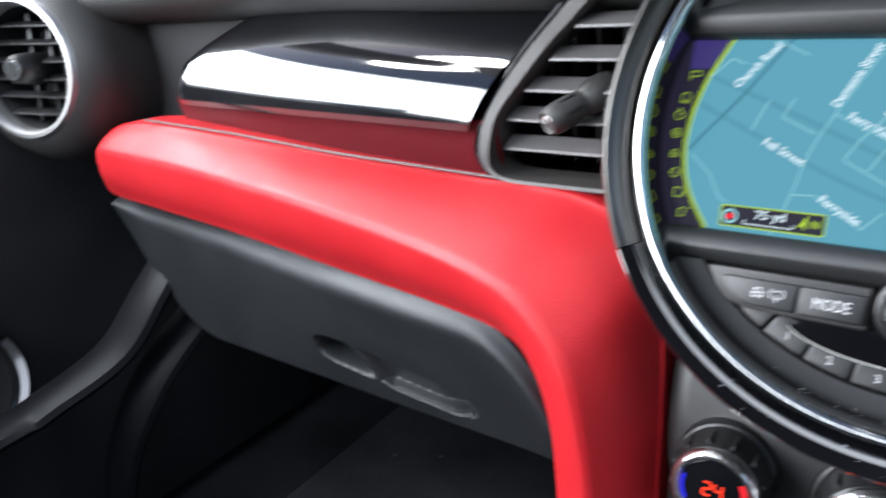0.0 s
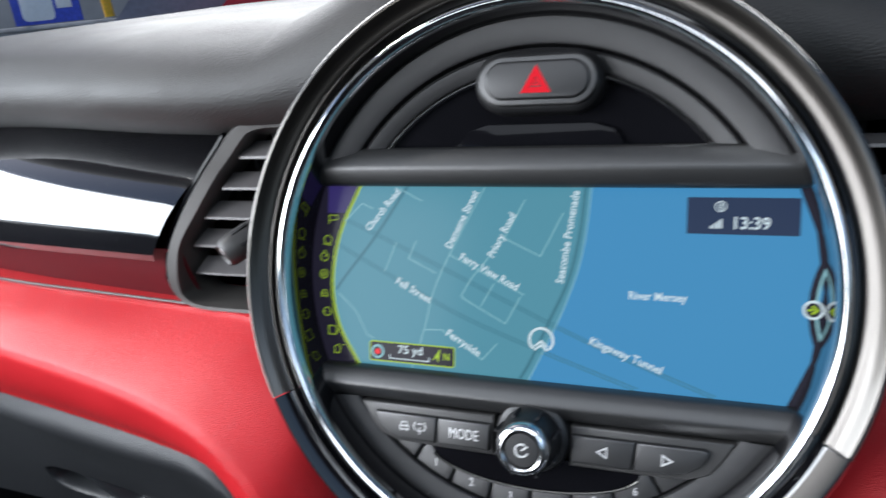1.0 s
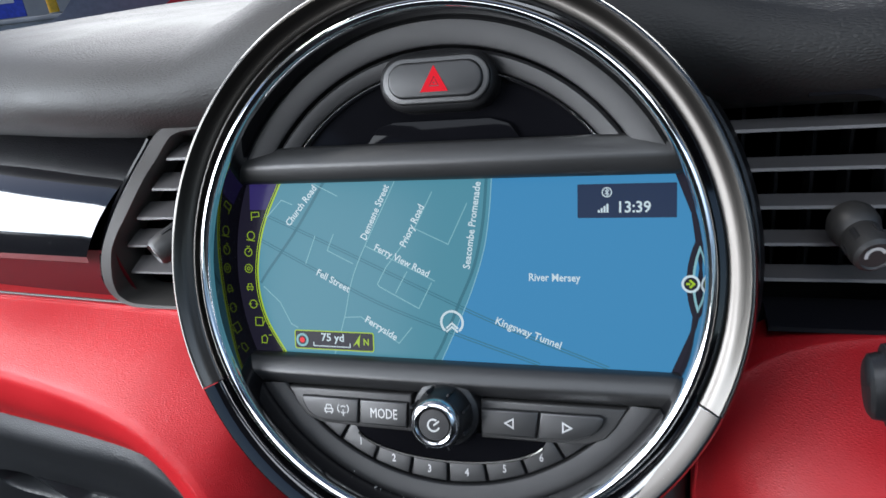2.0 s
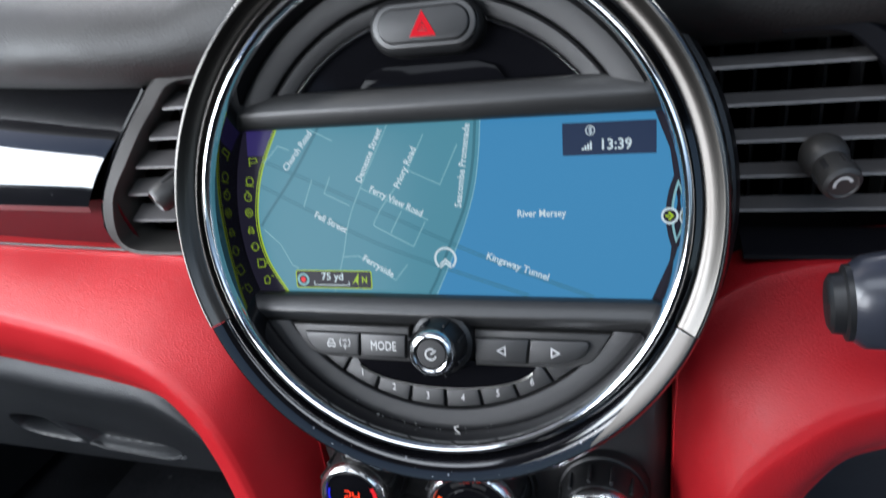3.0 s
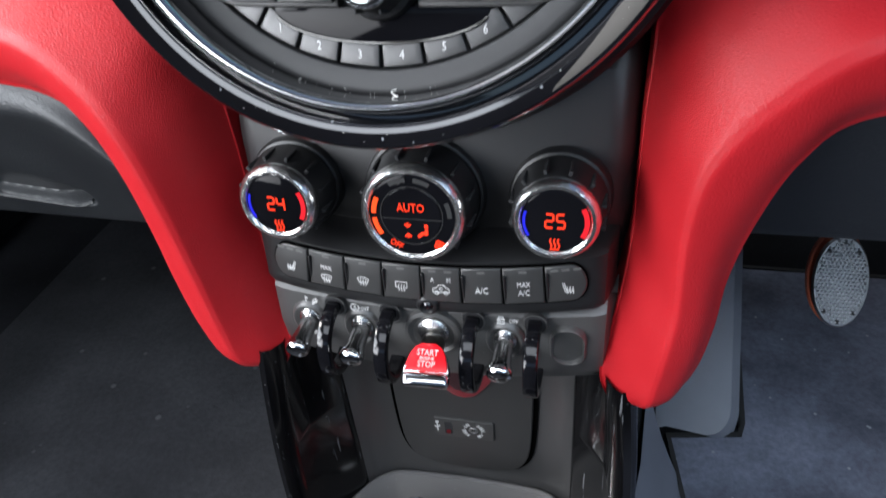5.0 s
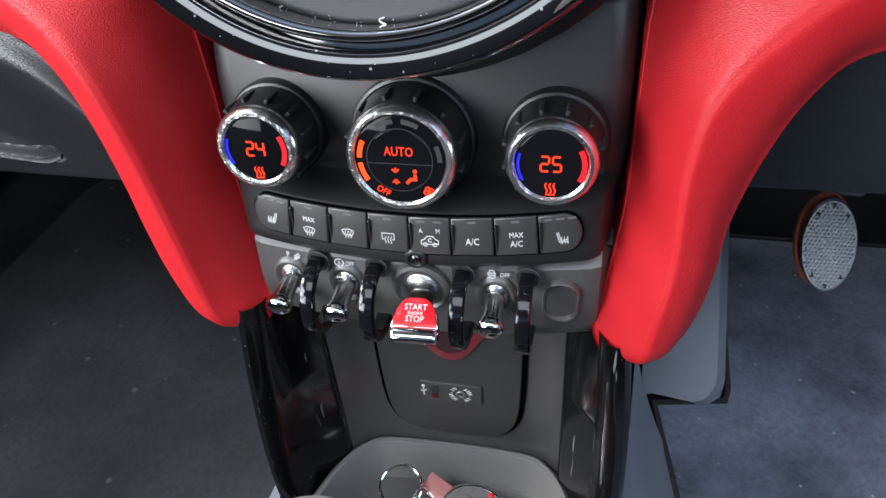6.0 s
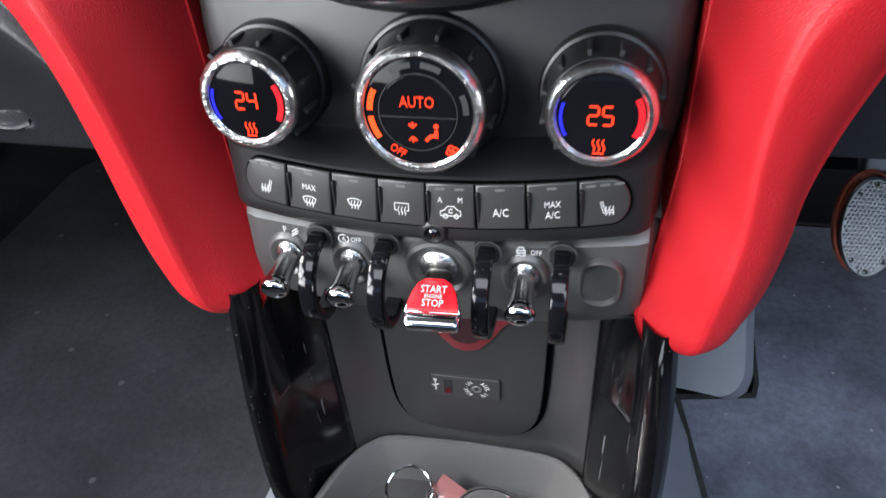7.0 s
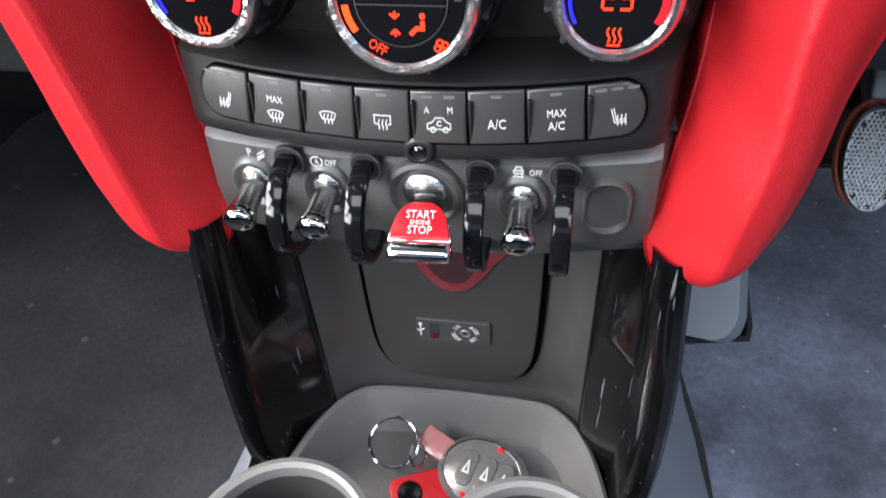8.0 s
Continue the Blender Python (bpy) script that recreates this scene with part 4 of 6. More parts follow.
for i in range(-1, 7):
    mid = 270 + (i - 2.5) * span
    k = part("preset_key" if 0 <= i < 6 else "blank_key", moved(prism(sector(0.0832, 0.0928, mid - span / 2 + 0.38, mid + span / 2 - 0.38, n=5), 0.0, 0.0040, 0.0007), C0), PANEL, disp)
    if 0 <= i < 6:
        a = radians(mid)
        part("number", lettering(str(i + 1), 0.0048, 0.0884 * math.cos(a), CV + 0.0884 * math.sin(a), 0.0041, squeeze=0.8), PRINT, k, "white number " + str(i + 1))

kn = part("volume_knob", moved(lathe([(0.0, 0.0), (0.0150, 0.0), (0.0152, 0.0062), (0.0142, 0.0088), (0.0128, 0.0095), (0.0122, 0.0100), (0.0108, 0.0200), (0.0098, 0.0215)], 48), Matrix.Translation((0.0012, -0.0668, 0))), SATIN, disp, "black volume knob")
part("knob_ring", moved(lathe([(0.0068, 0.0250), (0.0071, 0.0258), (0.0078, 0.0261), (0.0088, 0.0258), (0.0097, 0.0250), (0.0102, 0.0236), (0.0103, 0.0216), (0.0098, 0.0204)], 48), Matrix.Translation((0.0012, -0.0668, 0))), BRIGHT, kn, "polished chrome ring")
part("knob_cap", moved(lathe([(0.0, 0.0252), (0.0064, 0.0250), (0.0069, 0.0241)], 40), Matrix.Translation((0.0012, -0.0668, 0))), SATIN, kn)
part("power_mark", ribbon([arc(0.0024, 60, 340, 0.0012, -0.0668, 16), [(0.0012, -0.0668), (0.0035, -0.0650)]], 0.0006, 0.0251, 0.0256), PRINT, kn, "white power symbol")
nicks = [moved(block(0.0009, 0.0014, 0.010, 0.0002), Matrix.Translation((0.0012, -0.0668, 0.0155)) @ Matrix.Rotation(radians(45 * i + 22), 4, "Z") @ Matrix.Translation((0, 0.0121, 0))) for i in range(8)]
part("grip_nicks", merged(*nicks), DARK, kn)

# ---- the screen and its map ----
scr = part("screen", prism(chord_plate(-0.0400, 0.0385, 0.1030), -0.003, 0.0), NIGHT, disp, "lit navigation map screen")


def inked(name, bm, mat, label=""):
    return part(name, bm, mat, scr, label, smooth=0)


def flat(poly, z):
    bm = bmesh.new()
    bm.faces.new([bm.verts.new((x, y, z)) for x, y in poly])
    return bm


coast = [(0.0205, 0.0316), (0.0193, 0.0178), (0.0167, 0.0019), (0.0115, -0.0144), (0.0054, -0.0288), (-0.0030, -0.0466)]
coast = [(p.x, p.y) for p in spline([(a, b, 0) for a, b in coast], 30)]
inked("water", flat(coast + [(0.0920, -0.0466), (0.0990, -0.03), (0.1020, -0.005), (0.0990, 0.016), (0.0930, 0.0316)], 0.00012), WATER, "blue river on the map")
arcl = [(-0.0778, 0.0318), (-0.0865, 0.0145), (-0.0908, -0.0008), (-0.0917, -0.0162), (-0.0880, -0.0315), (-0.0787, -0.0470)]
arcl = [(p.x, p.y) for p in spline([(a, b, 0) for a, b in arcl], 30)]
inked("margin", flat([(-0.0935, -0.0466), (-0.1016, -0.02), (-0.1018, 0.005), (-0.0965, 0.026), (-0.094, 0.0316)] + arcl, 0.00016), NIGHT, "dark icon margin")
inked("land", flat(arcl[::-1] + coast, 0.0001), LAND, "teal land on the map")
inked("margin_glow", flat([(-0.0940, 0.0316), (-0.0945, 0.0195), (-0.0860, 0.0195), (-0.0832, 0.0245), (-0.0790, 0.0316)], 0.0002), VIOLET)
inked("margin_line", merged(ribbon([arcl], 0.0008, 0.0002, 0.0003), ribbon([[(x - 0.0012, y) for x, y in arcl]], 0.0003, 0.0002, 0.0003)), LIME, "lime green arc line")
z = 0.0002


def smooth2(keys, n=24):
    return [(p.x, p.y) for p in spline([(a, b, 0) for a, b in keys], n)]


def sided(line, d):
    """The line shifted sideways by d."""
    out = []
    for i, (x, y) in enumerate(line):
        a, b = line[max(0, i - 1)], line[min(len(line) - 1, i + 1)]
        v = Vector((b[0] - a[0], b[1] - a[1])).normalized()
        out.append((x - v.y * d, y + v.x * d))
    return out


tunnels = [smooth2([(-0.0864, 0.0170), (-0.0523, 0.0026), (0.0031, -0.0218), (0.0311, -0.0331), (0.0680, -0.0463)]), smooth2([(-0.0895, 0.0055), (-0.0581, -0.0099), (-0.0318, -0.0223), (0.0006, -0.0338), (0.0400, -0.0463)])]
for road_line in ([smooth2([(0.0187, 0.0316), (0.0168, 0.0133), (0.0127, -0.0051), (0.0055, -0.0217), (-0.0019, -0.0387), (-0.0062, -0.0464)]), smooth2([(-0.0560, 0.0316), (-0.0712, 0.0097), (-0.0859, -0.0083), (-0.0905, -0.0145)])]):
    inked("road", ribbon([road_line], 0.0013, z, z + 0.00005), ROAD, "dark road on the map")
inked("tunnel_road", ribbon([sided(t, d) for t in tunnels for d in (0.00055, -0.00055)], 0.0004, z, z + 0.00005), ROAD, "twin tunnel lines on the map")
streets = [smooth2([(-0.0222, 0.0310), (-0.0419, -0.0069), (-0.0483, -0.0294), (-0.0538, -0.0464)]), [(-0.0053, 0.0262), (-0.0136, 0.0106), (-0.0274, -0.0064), (-0.0317, -0.0138), (-0.0309, -0.0150), (-0.0126, -0.0243), (-0.0065, -0.0128)], [(-0.0370, 0.0030), (-0.0050, -0.0121)], [(-0.0136, 0.0106), (0.0014, 0.0038), (0.0101, 0.0212)], [(-0.0614, 0.0074), (-0.0667, -0.0052)], [(-0.0522, 0.0083), (-0.0556, 0.0008), (-0.0432, -0.0050)], [(-0.0891, -0.0161), (-0.0808, -0.0234), (-0.0754, -0.0334), (-0.0721, -0.0350)], [(-0.0483, -0.0294), (-0.0403, -0.0289), (-0.0224, -0.0401), (-0.0162, -0.0329)], [(-0.0176, -0.0080), (-0.0233, -0.0178)], [(-0.0609, 0.0307), (-0.0496, 0.0251)], [(-0.0859, 0.0158), (-0.0777, 0.0238), (-0.0722, 0.0216)], [(x + 0.0004, y) for x, y in coast]]
inked("street", ribbon(streets, 0.00038, z, z + 0.00012), STREET, "pale street lines on the map")


def between(words, p, q, size, zt=0.0004):
    """Lettering that runs from p to q."""
    bm = lettering(words, size, 0, 0, 0, thick=0.00005, bold=0.018)
    xs = [v.co.x for v in bm.verts]
    span = max(xs) - min(xs)
    d = Vector((q[0] - p[0], q[1] - p[1]))
    bm.transform(Matrix.Translation(((p[0] + q[0]) / 2, (p[1] + q[1]) / 2, zt)) @ Matrix.Rotation(math.atan2(d.y, d.x), 4, "Z") @ Matrix.Diagonal((d.length / span, 1, 1, 1)) @ Matrix.Translation((-(max(xs) + min(xs)) / 2, 0, 0)))
    return bm


names = [("Church Road", (-0.0750, 0.0125), (-0.0604, 0.0295)), ("Demesne Street", (-0.0376, 0.0060), (-0.0258, 0.0295)), ("Priory Road", (-0.0192, 0.0030), (-0.0100, 0.0205)), ("Seacombe Promenade", (0.0094, -0.0065), (0.0150, 0.0300)), ("Ferry View Road", (-0.0322, 0.0025), (-0.0076, -0.0093)), ("Fell Street", (-0.0610, -0.0090), (-0.0453, -0.0168)), ("Ferryside", (-0.0378, -0.0297), (-0.0233, -0.0378)), ("River Mersey", (0.0360, -0.0098), (0.0570, -0.0098)), ("Kingsway Tunnel", (0.0217, -0.0284), (0.0489, -0.0380))]
for words, p, q in names:
    inked("map_name", between(words, p, q, 0.0044), INK, "white map name " + words)
# position marker
mx, my = 0.0023, -0.0298
inked("marker", merged(ribbon([arc(0.0048, -50, 230, mx, my, 28)], 0.0010, 0.0003, 0.0006), ribbon([[(mx - 0.0026, my - 0.0027), (mx, my - 0.0004), (mx + 0.0026, my - 0.0027)], [(mx - 0.0026, my - 0.0042), (mx, my - 0.0020), (mx + 0.0026, my - 0.0042)]], 0.0008, 0.0003, 0.0006)), INK, "white position marker")
# clock box
inked("clock_box", flat(rounded(0.0378, 0.0134, 0.0004, 0.0749, 0.0212), 0.0003), BOX, "dark clock box")
inked("clock", between("13:39", (0.0722, 0.0185), (0.0842, 0.0185), 0.0062, 0.0005), INK, "clock reading 13:39")
inked("signal_bars", merged(*[flat([(0.0640 + 0.0011 * i, 0.0166), (0.0648 + 0.0011 * i, 0.0166), (0.0648 + 0.0011 * i, 0.0176 + 0.0008 * i), (0.0640 + 0.0011 * i, 0.0176 + 0.0008 * i)], 0.0005) for i in range(4)]), INK)
inked("round_icon", merged(ribbon([arc(0.0018, 0, 360, 0.0675, 0.0246, 18)], 0.0004, 0.0004, 0.0006), ribbon([[(0.0668, 0.0239), (0.0682, 0.0253), (0.0675, 0.0260), (0.0675, 0.0232), (0.0682, 0.0239), (0.0668, 0.0253)]], 0.0003, 0.0004, 0.0006)), INK)
# scale box
sb = rounded(0.0392, 0.0084, 0.0010, -0.0541, -0.0403)
inked("scale_box", flat(sb, 0.0005), NIGHT, "dark scale box")
inked("scale_frame", ribbon([sb + [sb[0]]], 0.0005, 0.0004, 0.0006), LIME, "lime green frame")
inked("scale_text", between("75 yd", (-0.0602, -0.0390), (-0.0489, -0.0390), 0.0050, 0.0007), INK, "scale reading 75 yd")
inked("scale_bar", ribbon([[(-0.0642, -0.0413), (-0.0642, -0.0430), (-0.0460, -0.0430), (-0.0460, -0.0413)]], 0.0004, 0.0005, 0.0007), INK)
inked("north_letter", merged(lettering("N", 0.0042, -0.0380, -0.0404, 0.0007, 0, 0.9, 0.00005, bold=0.02), flat([(-0.0445, -0.0425), (-0.0408, -0.0368), (-0.0414, -0.0430), (-0.0425, -0.0410)], 0.0007)), LIME, "lime green N with arrow")
inked("compass_button", moved(lathe([(0.0, 0.0007), (0.0013, 0.0007)], 16), Matrix.Translation((-0.0700, -0.0405, 0))), CRIMSON)
inked("compass_ring", moved(ribbon([arc(0.0026, 0, 360, n=24)], 0.0010, 0.0005, 0.0007), Matrix.Translation((-0.0700, -0.0405, 0))), STREET)
# margin icons
for i, (x, y) in enumerate([(-0.0918, 0.0165), (-0.0945, 0.0076), (-0.0963, -0.0001), (-0.0966, -0.0078), (-0.0964, -0.0166), (-0.0950, -0.0246), (-0.0924, -0.0328), (-0.0895, -0.0410)]):
    w = 0.0019
    sets = [[[(x - w, y - w), (x - w, y + w), (x + w, y + w), (x + w * 1.2, y), (x - w, y - w * .2)]], [arc(w, 0, 360, x, y, 14), [(x - w * 1.3, y - w), (x + w, y - w * 1.3)]], [arc(w, 0, 360, x, y, 14), [(x, y), (x + w * .6, y + w * .5)], [(x - w * .4, y + w * 1.4), (x + w * .4, y + w * 1.4)]], [arc(w, 0, 360, x, y, 14), arc(w * .4, 0, 360, x, y, 10)], car_icon(x, y, w * 2.2), [arc(w, 0, 360, x, y, 14), [(x - w * 1.3, y), (x - w * .5, y)], [(x + w * .5, y), (x + w * 1.3, y)]], [[(x - w, y - w), (x - w, y + w), (x + w, y + w), (x + w, y - w), (x - w, y - w)], [(x + w * .8, y - w), (x + w * 1.8, y + w * .5)]], [[(x - w, y - w), (x - w, y + w * .5), (x, y + w), (x + w * .6, y + w * .2), (x + w * .3, y - w), (x - w, y - w)], [(x + w, y + w), (x + w * 1.8, y + w)]]][i]
    inked("margin_icon", ribbon(sets, 0.0004, 0.0003, 0.0005), ICON)
# side tab at the right rim
inked("side_tab", merged(ribbon([arc(0.040, 148, 212, 0.1385, -0.0105, 20)], 0.0022, 0.0003, 0.0006)), NIGHT)
inked("side_tab_line", merged(ribbon([arc(0.0385, 150, 210, 0.1385, -0.0105, 20)], 0.0009, 0.0004, 0.0008)), STREET)
inked("side_badge", merged(ribbon([arc(0.0030, 0, 360, 0.0990, -0.0112, 24)], 0.0009, 0.0008, 0.0011)), INK, "round white badge")
inked("side_badge_fill", moved(lathe([(0.0, 0.0009), (0.0026, 0.0009)], 20), Matrix.Translation((0.0990, -0.0112, 0))), NIGHT)
inked("side_badge_mark", ribbon([[(0.0973, -0.0112), (0.0988, -0.0112)], [(0.0986, -0.0097), (0.1002, -0.0112), (0.0986, -0.0127)]], 0.0008, 0.001, 0.0012), LIME)

# ---- lint and dust on the display's lower rim ----
def rim_point(r, a, z):
    return front(17) @ Vector((r * math.cos(radians(a)), CV + r * math.sin(radians(a)), z))


FLUFF = material("white_lint", (0.62, 0.61, 0.58), 0.9, vary=0.1)
a0 = 273.5
curl = spline([rim_point(0.1008, a0 + 0.3, 0.0072), rim_point(0.1013, a0 - 0.7, 0.0078), rim_point(0.1020, a0 - 0.6, 0.0080), rim_point(0.1026, a0 + 0.1, 0.0090), rim_point(0.1029, a0 + 1.0, 0.0105)], 16)
tagged(link("lint_thread", tube(curl, 0.00028, n=6), FLUFF), "short curled white thread of lint on the display rim", "lint")
dice = random.Random(5)
bits = []
for k in range(26):
    a = dice.gauss(262, 9) if k < 15 else dice.uniform(215, 325)
    r, z = (dice.uniform(0.1012, 0.1030), dice.uniform(0.0066, 0.0085)) if k < 15 else (dice.uniform(0.1125, 0.1185), 0.0)
    z = z or band_height(r)
    size = dice.uniform(0.00014, 0.00030)
    bits.append(moved(block(size * dice.uniform(1, 3), size, size * 0.6), Matrix.Translation(rim_point(r, a, z)) @ Matrix.Rotation(dice.uniform(0, 3), 4, "Y")))
tagged(link("dust_flecks", merged(*bits), FLUFF), "pale dust flecks on the gloss black rim", "dust", kind="stuff")

# ---- climate panel ----
def ease_in(a, b, x):
    return min(1, max(0, (x - a) / (b - a)))


clim = thing("climate_panel", "satin black climate panel with three chrome-ringed dials", "control panel", Matrix.Translation((0, 0, -0.1722)) @ front(8) @ Matrix.Translation((0, 0.169, 0)))
rows = []
for i in range(41):
    x = -0.102 + 0.204 * i / 40
    b = 0.008 * (1 - (x / 0.104) ** 2) - 0.004 - 0.020 * (1 - math.sqrt(max(0, 1 - ease_in(0.090, 0.102, abs(x)) ** 2)))
    rows.append([(x, -0.085, -0.030), (x, -0.110, -0.006 + b), (x, -0.148, -0.002 + b), (x, -0.165, -0.0026 + b), (x, -0.178, -0.0056 + b), (x, -0.1880, -0.0100 + b), (x, -0.1945, -0.0145 + b), (x, -0.205, -0.022 + b)])
part("fascia", from_rows(rows), FASCIA, clim, "satin black fascia")


def segments(text, h, x, y, z):
    """Seven-segment digits as strokes."""
    shape = {"2": "abged", "4": "fgbc", "5": "afgcd"}
    w = h * 0.52
    pos = {"a": ((0, h), (w, h)), "b": ((w, h), (w, h / 2)), "c": ((w, h / 2), (w, 0)), "d": ((0, 0), (w, 0)), "e": ((0, h / 2), (0, 0)), "f": ((0, h), (0, h / 2)), "g": ((0, h / 2), (w, h / 2))}
    lines = []
    for k, ch in enumerate(text):
        ox = x + (k - len(text) / 2) * w * 1.45 + w * 0.2
        for s in shape[ch]:
            (ax, ay), (bx, by) = pos[s]
            mx, my = (ax + bx) / 2, (ay + by) / 2
            lines.append([(ox + mx + (px - mx) * 0.86, y - h / 2 + my + (py - my) * 0.86) for px, py in ((ax, ay), (bx, by))])
    return ribbon(lines, h * 0.125, z, z + 0.0002)


def dial(x, y, r, rb):
    t = part("dial", moved(lathe([(rb, -0.004), (rb, 0.002), (rb - 0.001, 0.0040), (rb - 0.0022, 0.0045), (rb - 0.0028, 0.0040), (r + 0.0030, 0.0060), (r + 0.0025, 0.0075), (r + 0.0008, 0.0215), (r - 0.0004, 0.0235)], 64), Matrix.Translation((x, y, 0))), SATIN, clim, "satin black dial")
    ribs = [moved(block(0.0016, 0.0026, 0.0120, 0.0003), Matrix.Translation((x, y, 0.0150)) @ Matrix.Rotation(radians(30 * i + 15), 4, "Z") @ Matrix.Translation((0, r + 0.0017, 0))) for i in range(12)]
    part("grip_ribs", merged(*ribs), DARK, t)
    part("chrome_rim", moved(lathe([(r + 0.0002, 0.0220), (r + 0.0006, 0.0245), (r - 0.0002, 0.0270), (r - 0.0016, 0.0284), (r - 0.0030, 0.0284), (r - 0.0040, 0.0272)], 72), Matrix.Translation((x, y, 0))), DIALRING, t, "polished chrome rim")
    part("face", moved(lathe([(0.0, 0.0272), (r - 0.0050, 0.0272), (r - 0.0040, 0.0268)], 56), Matrix.Translation((x, y, 0))), FACE, t, "gloss black display face")
    return t


zf = 0.0275
for x, txt in ((-0.0648, "24"), (0.0672, "25")):
    y = -0.1675
    d = dial(x, y, 0.0192, 0.0240)
    part("digits", segments(txt, 0.0066, x, y + 0.0005, zf), LED, d, "glowing red digits " + txt)
    part("cold_arc", ribbon([arc(0.0138, 160, 212, x, y, 12)], 0.0012, zf, zf + 0.0002), BLUE, d, "glowing blue arc")
    part("warm_arc", ribbon([arc(0.0138, -30, 30, x, y, 12)], 0.0022, zf, zf + 0.0002), CRIMSON, d, "glowing red arc")
    part("heat_waves", ribbon([[(x + dx + 0.0005 * math.sin(k * 1.3), y - 0.0128 + 0.0009 * k) for k in range(6)] for dx in (-0.0017, 0, 0.0017)] + [[(x - 0.002, y - 0.0136), (x + 0.002, y - 0.0136)]], 0.0006, zf, zf + 0.0002), LED, d, "glowing red heat waves")

x, y = 0.0020, -0.1690
d = dial(x, y, 0.0244, 0.0302)
part("inner_button", moved(lathe([(0.0, 0.0276), (0.0138, 0.0276), (0.0146, 0.0270)], 48), Matrix.Translation((x, y, 0))), FACE, d, "gloss black round button")
part("split_line", ribbon([[(x - 0.0142, y - 0.0015), (x + 0.0142, y - 0.0015)]], 0.0003, 0.0275, 0.0279), PANEL, d)
part("rim_line", ribbon([arc(0.0147, 0, 360, x, y, 48)], 0.0003, 0.0273, 0.0276), PANEL, d)
part("word", lettering("AUTO", 0.0060, x, y + 0.0042, 0.0280, squeeze=0.78), LED, d, "glowing red word AUTO")
part("word", lettering("OFF", 0.0046, x - 0.0082, y - 0.0150, 0.0278, -30, 0.8), LED, d, "glowing red word OFF")
part("speed_arc", merged(ribbon([arc(0.0180, 152, 178, x, y, 8)], 0.0022, zf, zf + 0.0002), ribbon([arc(0.0180, 186, 214, x, y, 8)], 0.0022, zf, zf + 0.0002)), AMBER, d, "glowing orange fan speed arc")
part("unlit_arc", merged(ribbon([arc(0.0180, 60, 84, x, y, 8)], 0.0022, zf, zf + 0.0001), ribbon([arc(0.0180, 96, 122, x, y, 8)], 0.0022, zf, zf + 0.0001), ribbon([arc(0.0180, 0, 24, x, y, 8)], 0.0022, zf, zf + 0.0001)), PANEL, d)
part("flow_figure", merged(ribbon([[(x + 0.0028, y - 0.0105), (x + 0.0048, y - 0.0085), (x + 0.0068, y - 0.0085), (x + 0.0068, y - 0.0062)]], 0.0014, 0.0279, 0.0281), moved(lathe([(0.0, 0.0281), (0.0010, 0.0281)], 12), Matrix.Translation((x + 0.0068, y - 0.0046, 0)))), LED, d, "glowing red seat airflow icon")
part("flow_arrows", merged(ribbon([[(x - 0.0035, y - 0.0040), (x - 0.0020, y - 0.0055)], [(x - 0.0020, y - 0.0033), (x - 0.0020, y - 0.0056)], [(x - 0.0005, y - 0.0040), (x - 0.0020, y - 0.0055)]], 0.0007, 0.0279, 0.0281), ribbon([[(x - 0.0035, y - 0.0105), (x - 0.0020, y - 0.0090)], [(x - 0.0020, y - 0.0112), (x - 0.0020, y - 0.0089)], [(x - 0.0005, y - 0.0105), (x - 0.0020, y - 0.0090)]], 0.0007, 0.0279, 0.0281)), LED, d, "glowing red arrows")
part("fan_icon", merged(*[ribbon([arc(0.0011, 0, 360, x + 0.0125 + 0.0012 * math.cos(a), y - 0.0143 + 0.0012 * math.sin(a), 8)], 0.0006, zf, zf + 0.0002) for a in (0.4, 1.97, 3.54, 5.11)]), LED, d, "glowing red fan icon")

# ---- climate button row ----
def bowed(x):
    return 0.0215 - 1.05 * x * x


row_ob = thing("button_row", "row of eight black climate buttons with white icons", "control panel", front(0))
rows = []
for i in range(41):
    x = -0.0955 + 0.191 * i / 40
    o = bowed(x)
    up = 0.6 * x * x
    end = 0.018 * (1 - math.sqrt(max(0, 1 - ease_in(0.0860, 0.0955, abs(x)) ** 2)))
    rows.append([(x, -0.1960 + up, -0.020), (x, -0.1995 + up, o - 0.0150 - end), (x, -0.2012 + up, o - 0.0085 - end), (x, -0.2030 + up, o - 0.0046 - end), (x, -0.2270 + up, o - 0.0010 - end), (x, -0.2300 + up, o - 0.0002 - end), (x, -0.2330 + up, o - 0.0008 - end), (x, -0.2350 + up, o - 0.0050 - end), (x, -0.2360 + up, -0.010)])
part("bar", from_rows(rows), SATIN, row_ob, "satin black curved bar")
edges = [-0.0825 + 0.16500 * i / 8 for i in range(9)]
btn_words = {1: [("MAX", 0.0038, 0.0014)], 4: [], 5: [("A/C", 0.0052, -0.0025)], 6: [("MAX", 0.0040, 0.0008), ("A/C", 0.0046, -0.0040)]}


def seat_icon(x, y, m=1):
    return [[(x + m * 0.0022, y + 0.0032), (x + m * 0.0014, y - 0.0012), (x - m * 0.0022, y - 0.0012)], [(x + m * 0.0030, y + 0.0030), (x + m * 0.0020, y - 0.0022), (x - m * 0.0022, y - 0.0022)]] + [[(x + m * (-0.0018 + 0.0014 * k) + 0.0002 * math.sin(j * 2), y - 0.0034 + 0.0010 * j) for j in range(5)] for k in range(3)]


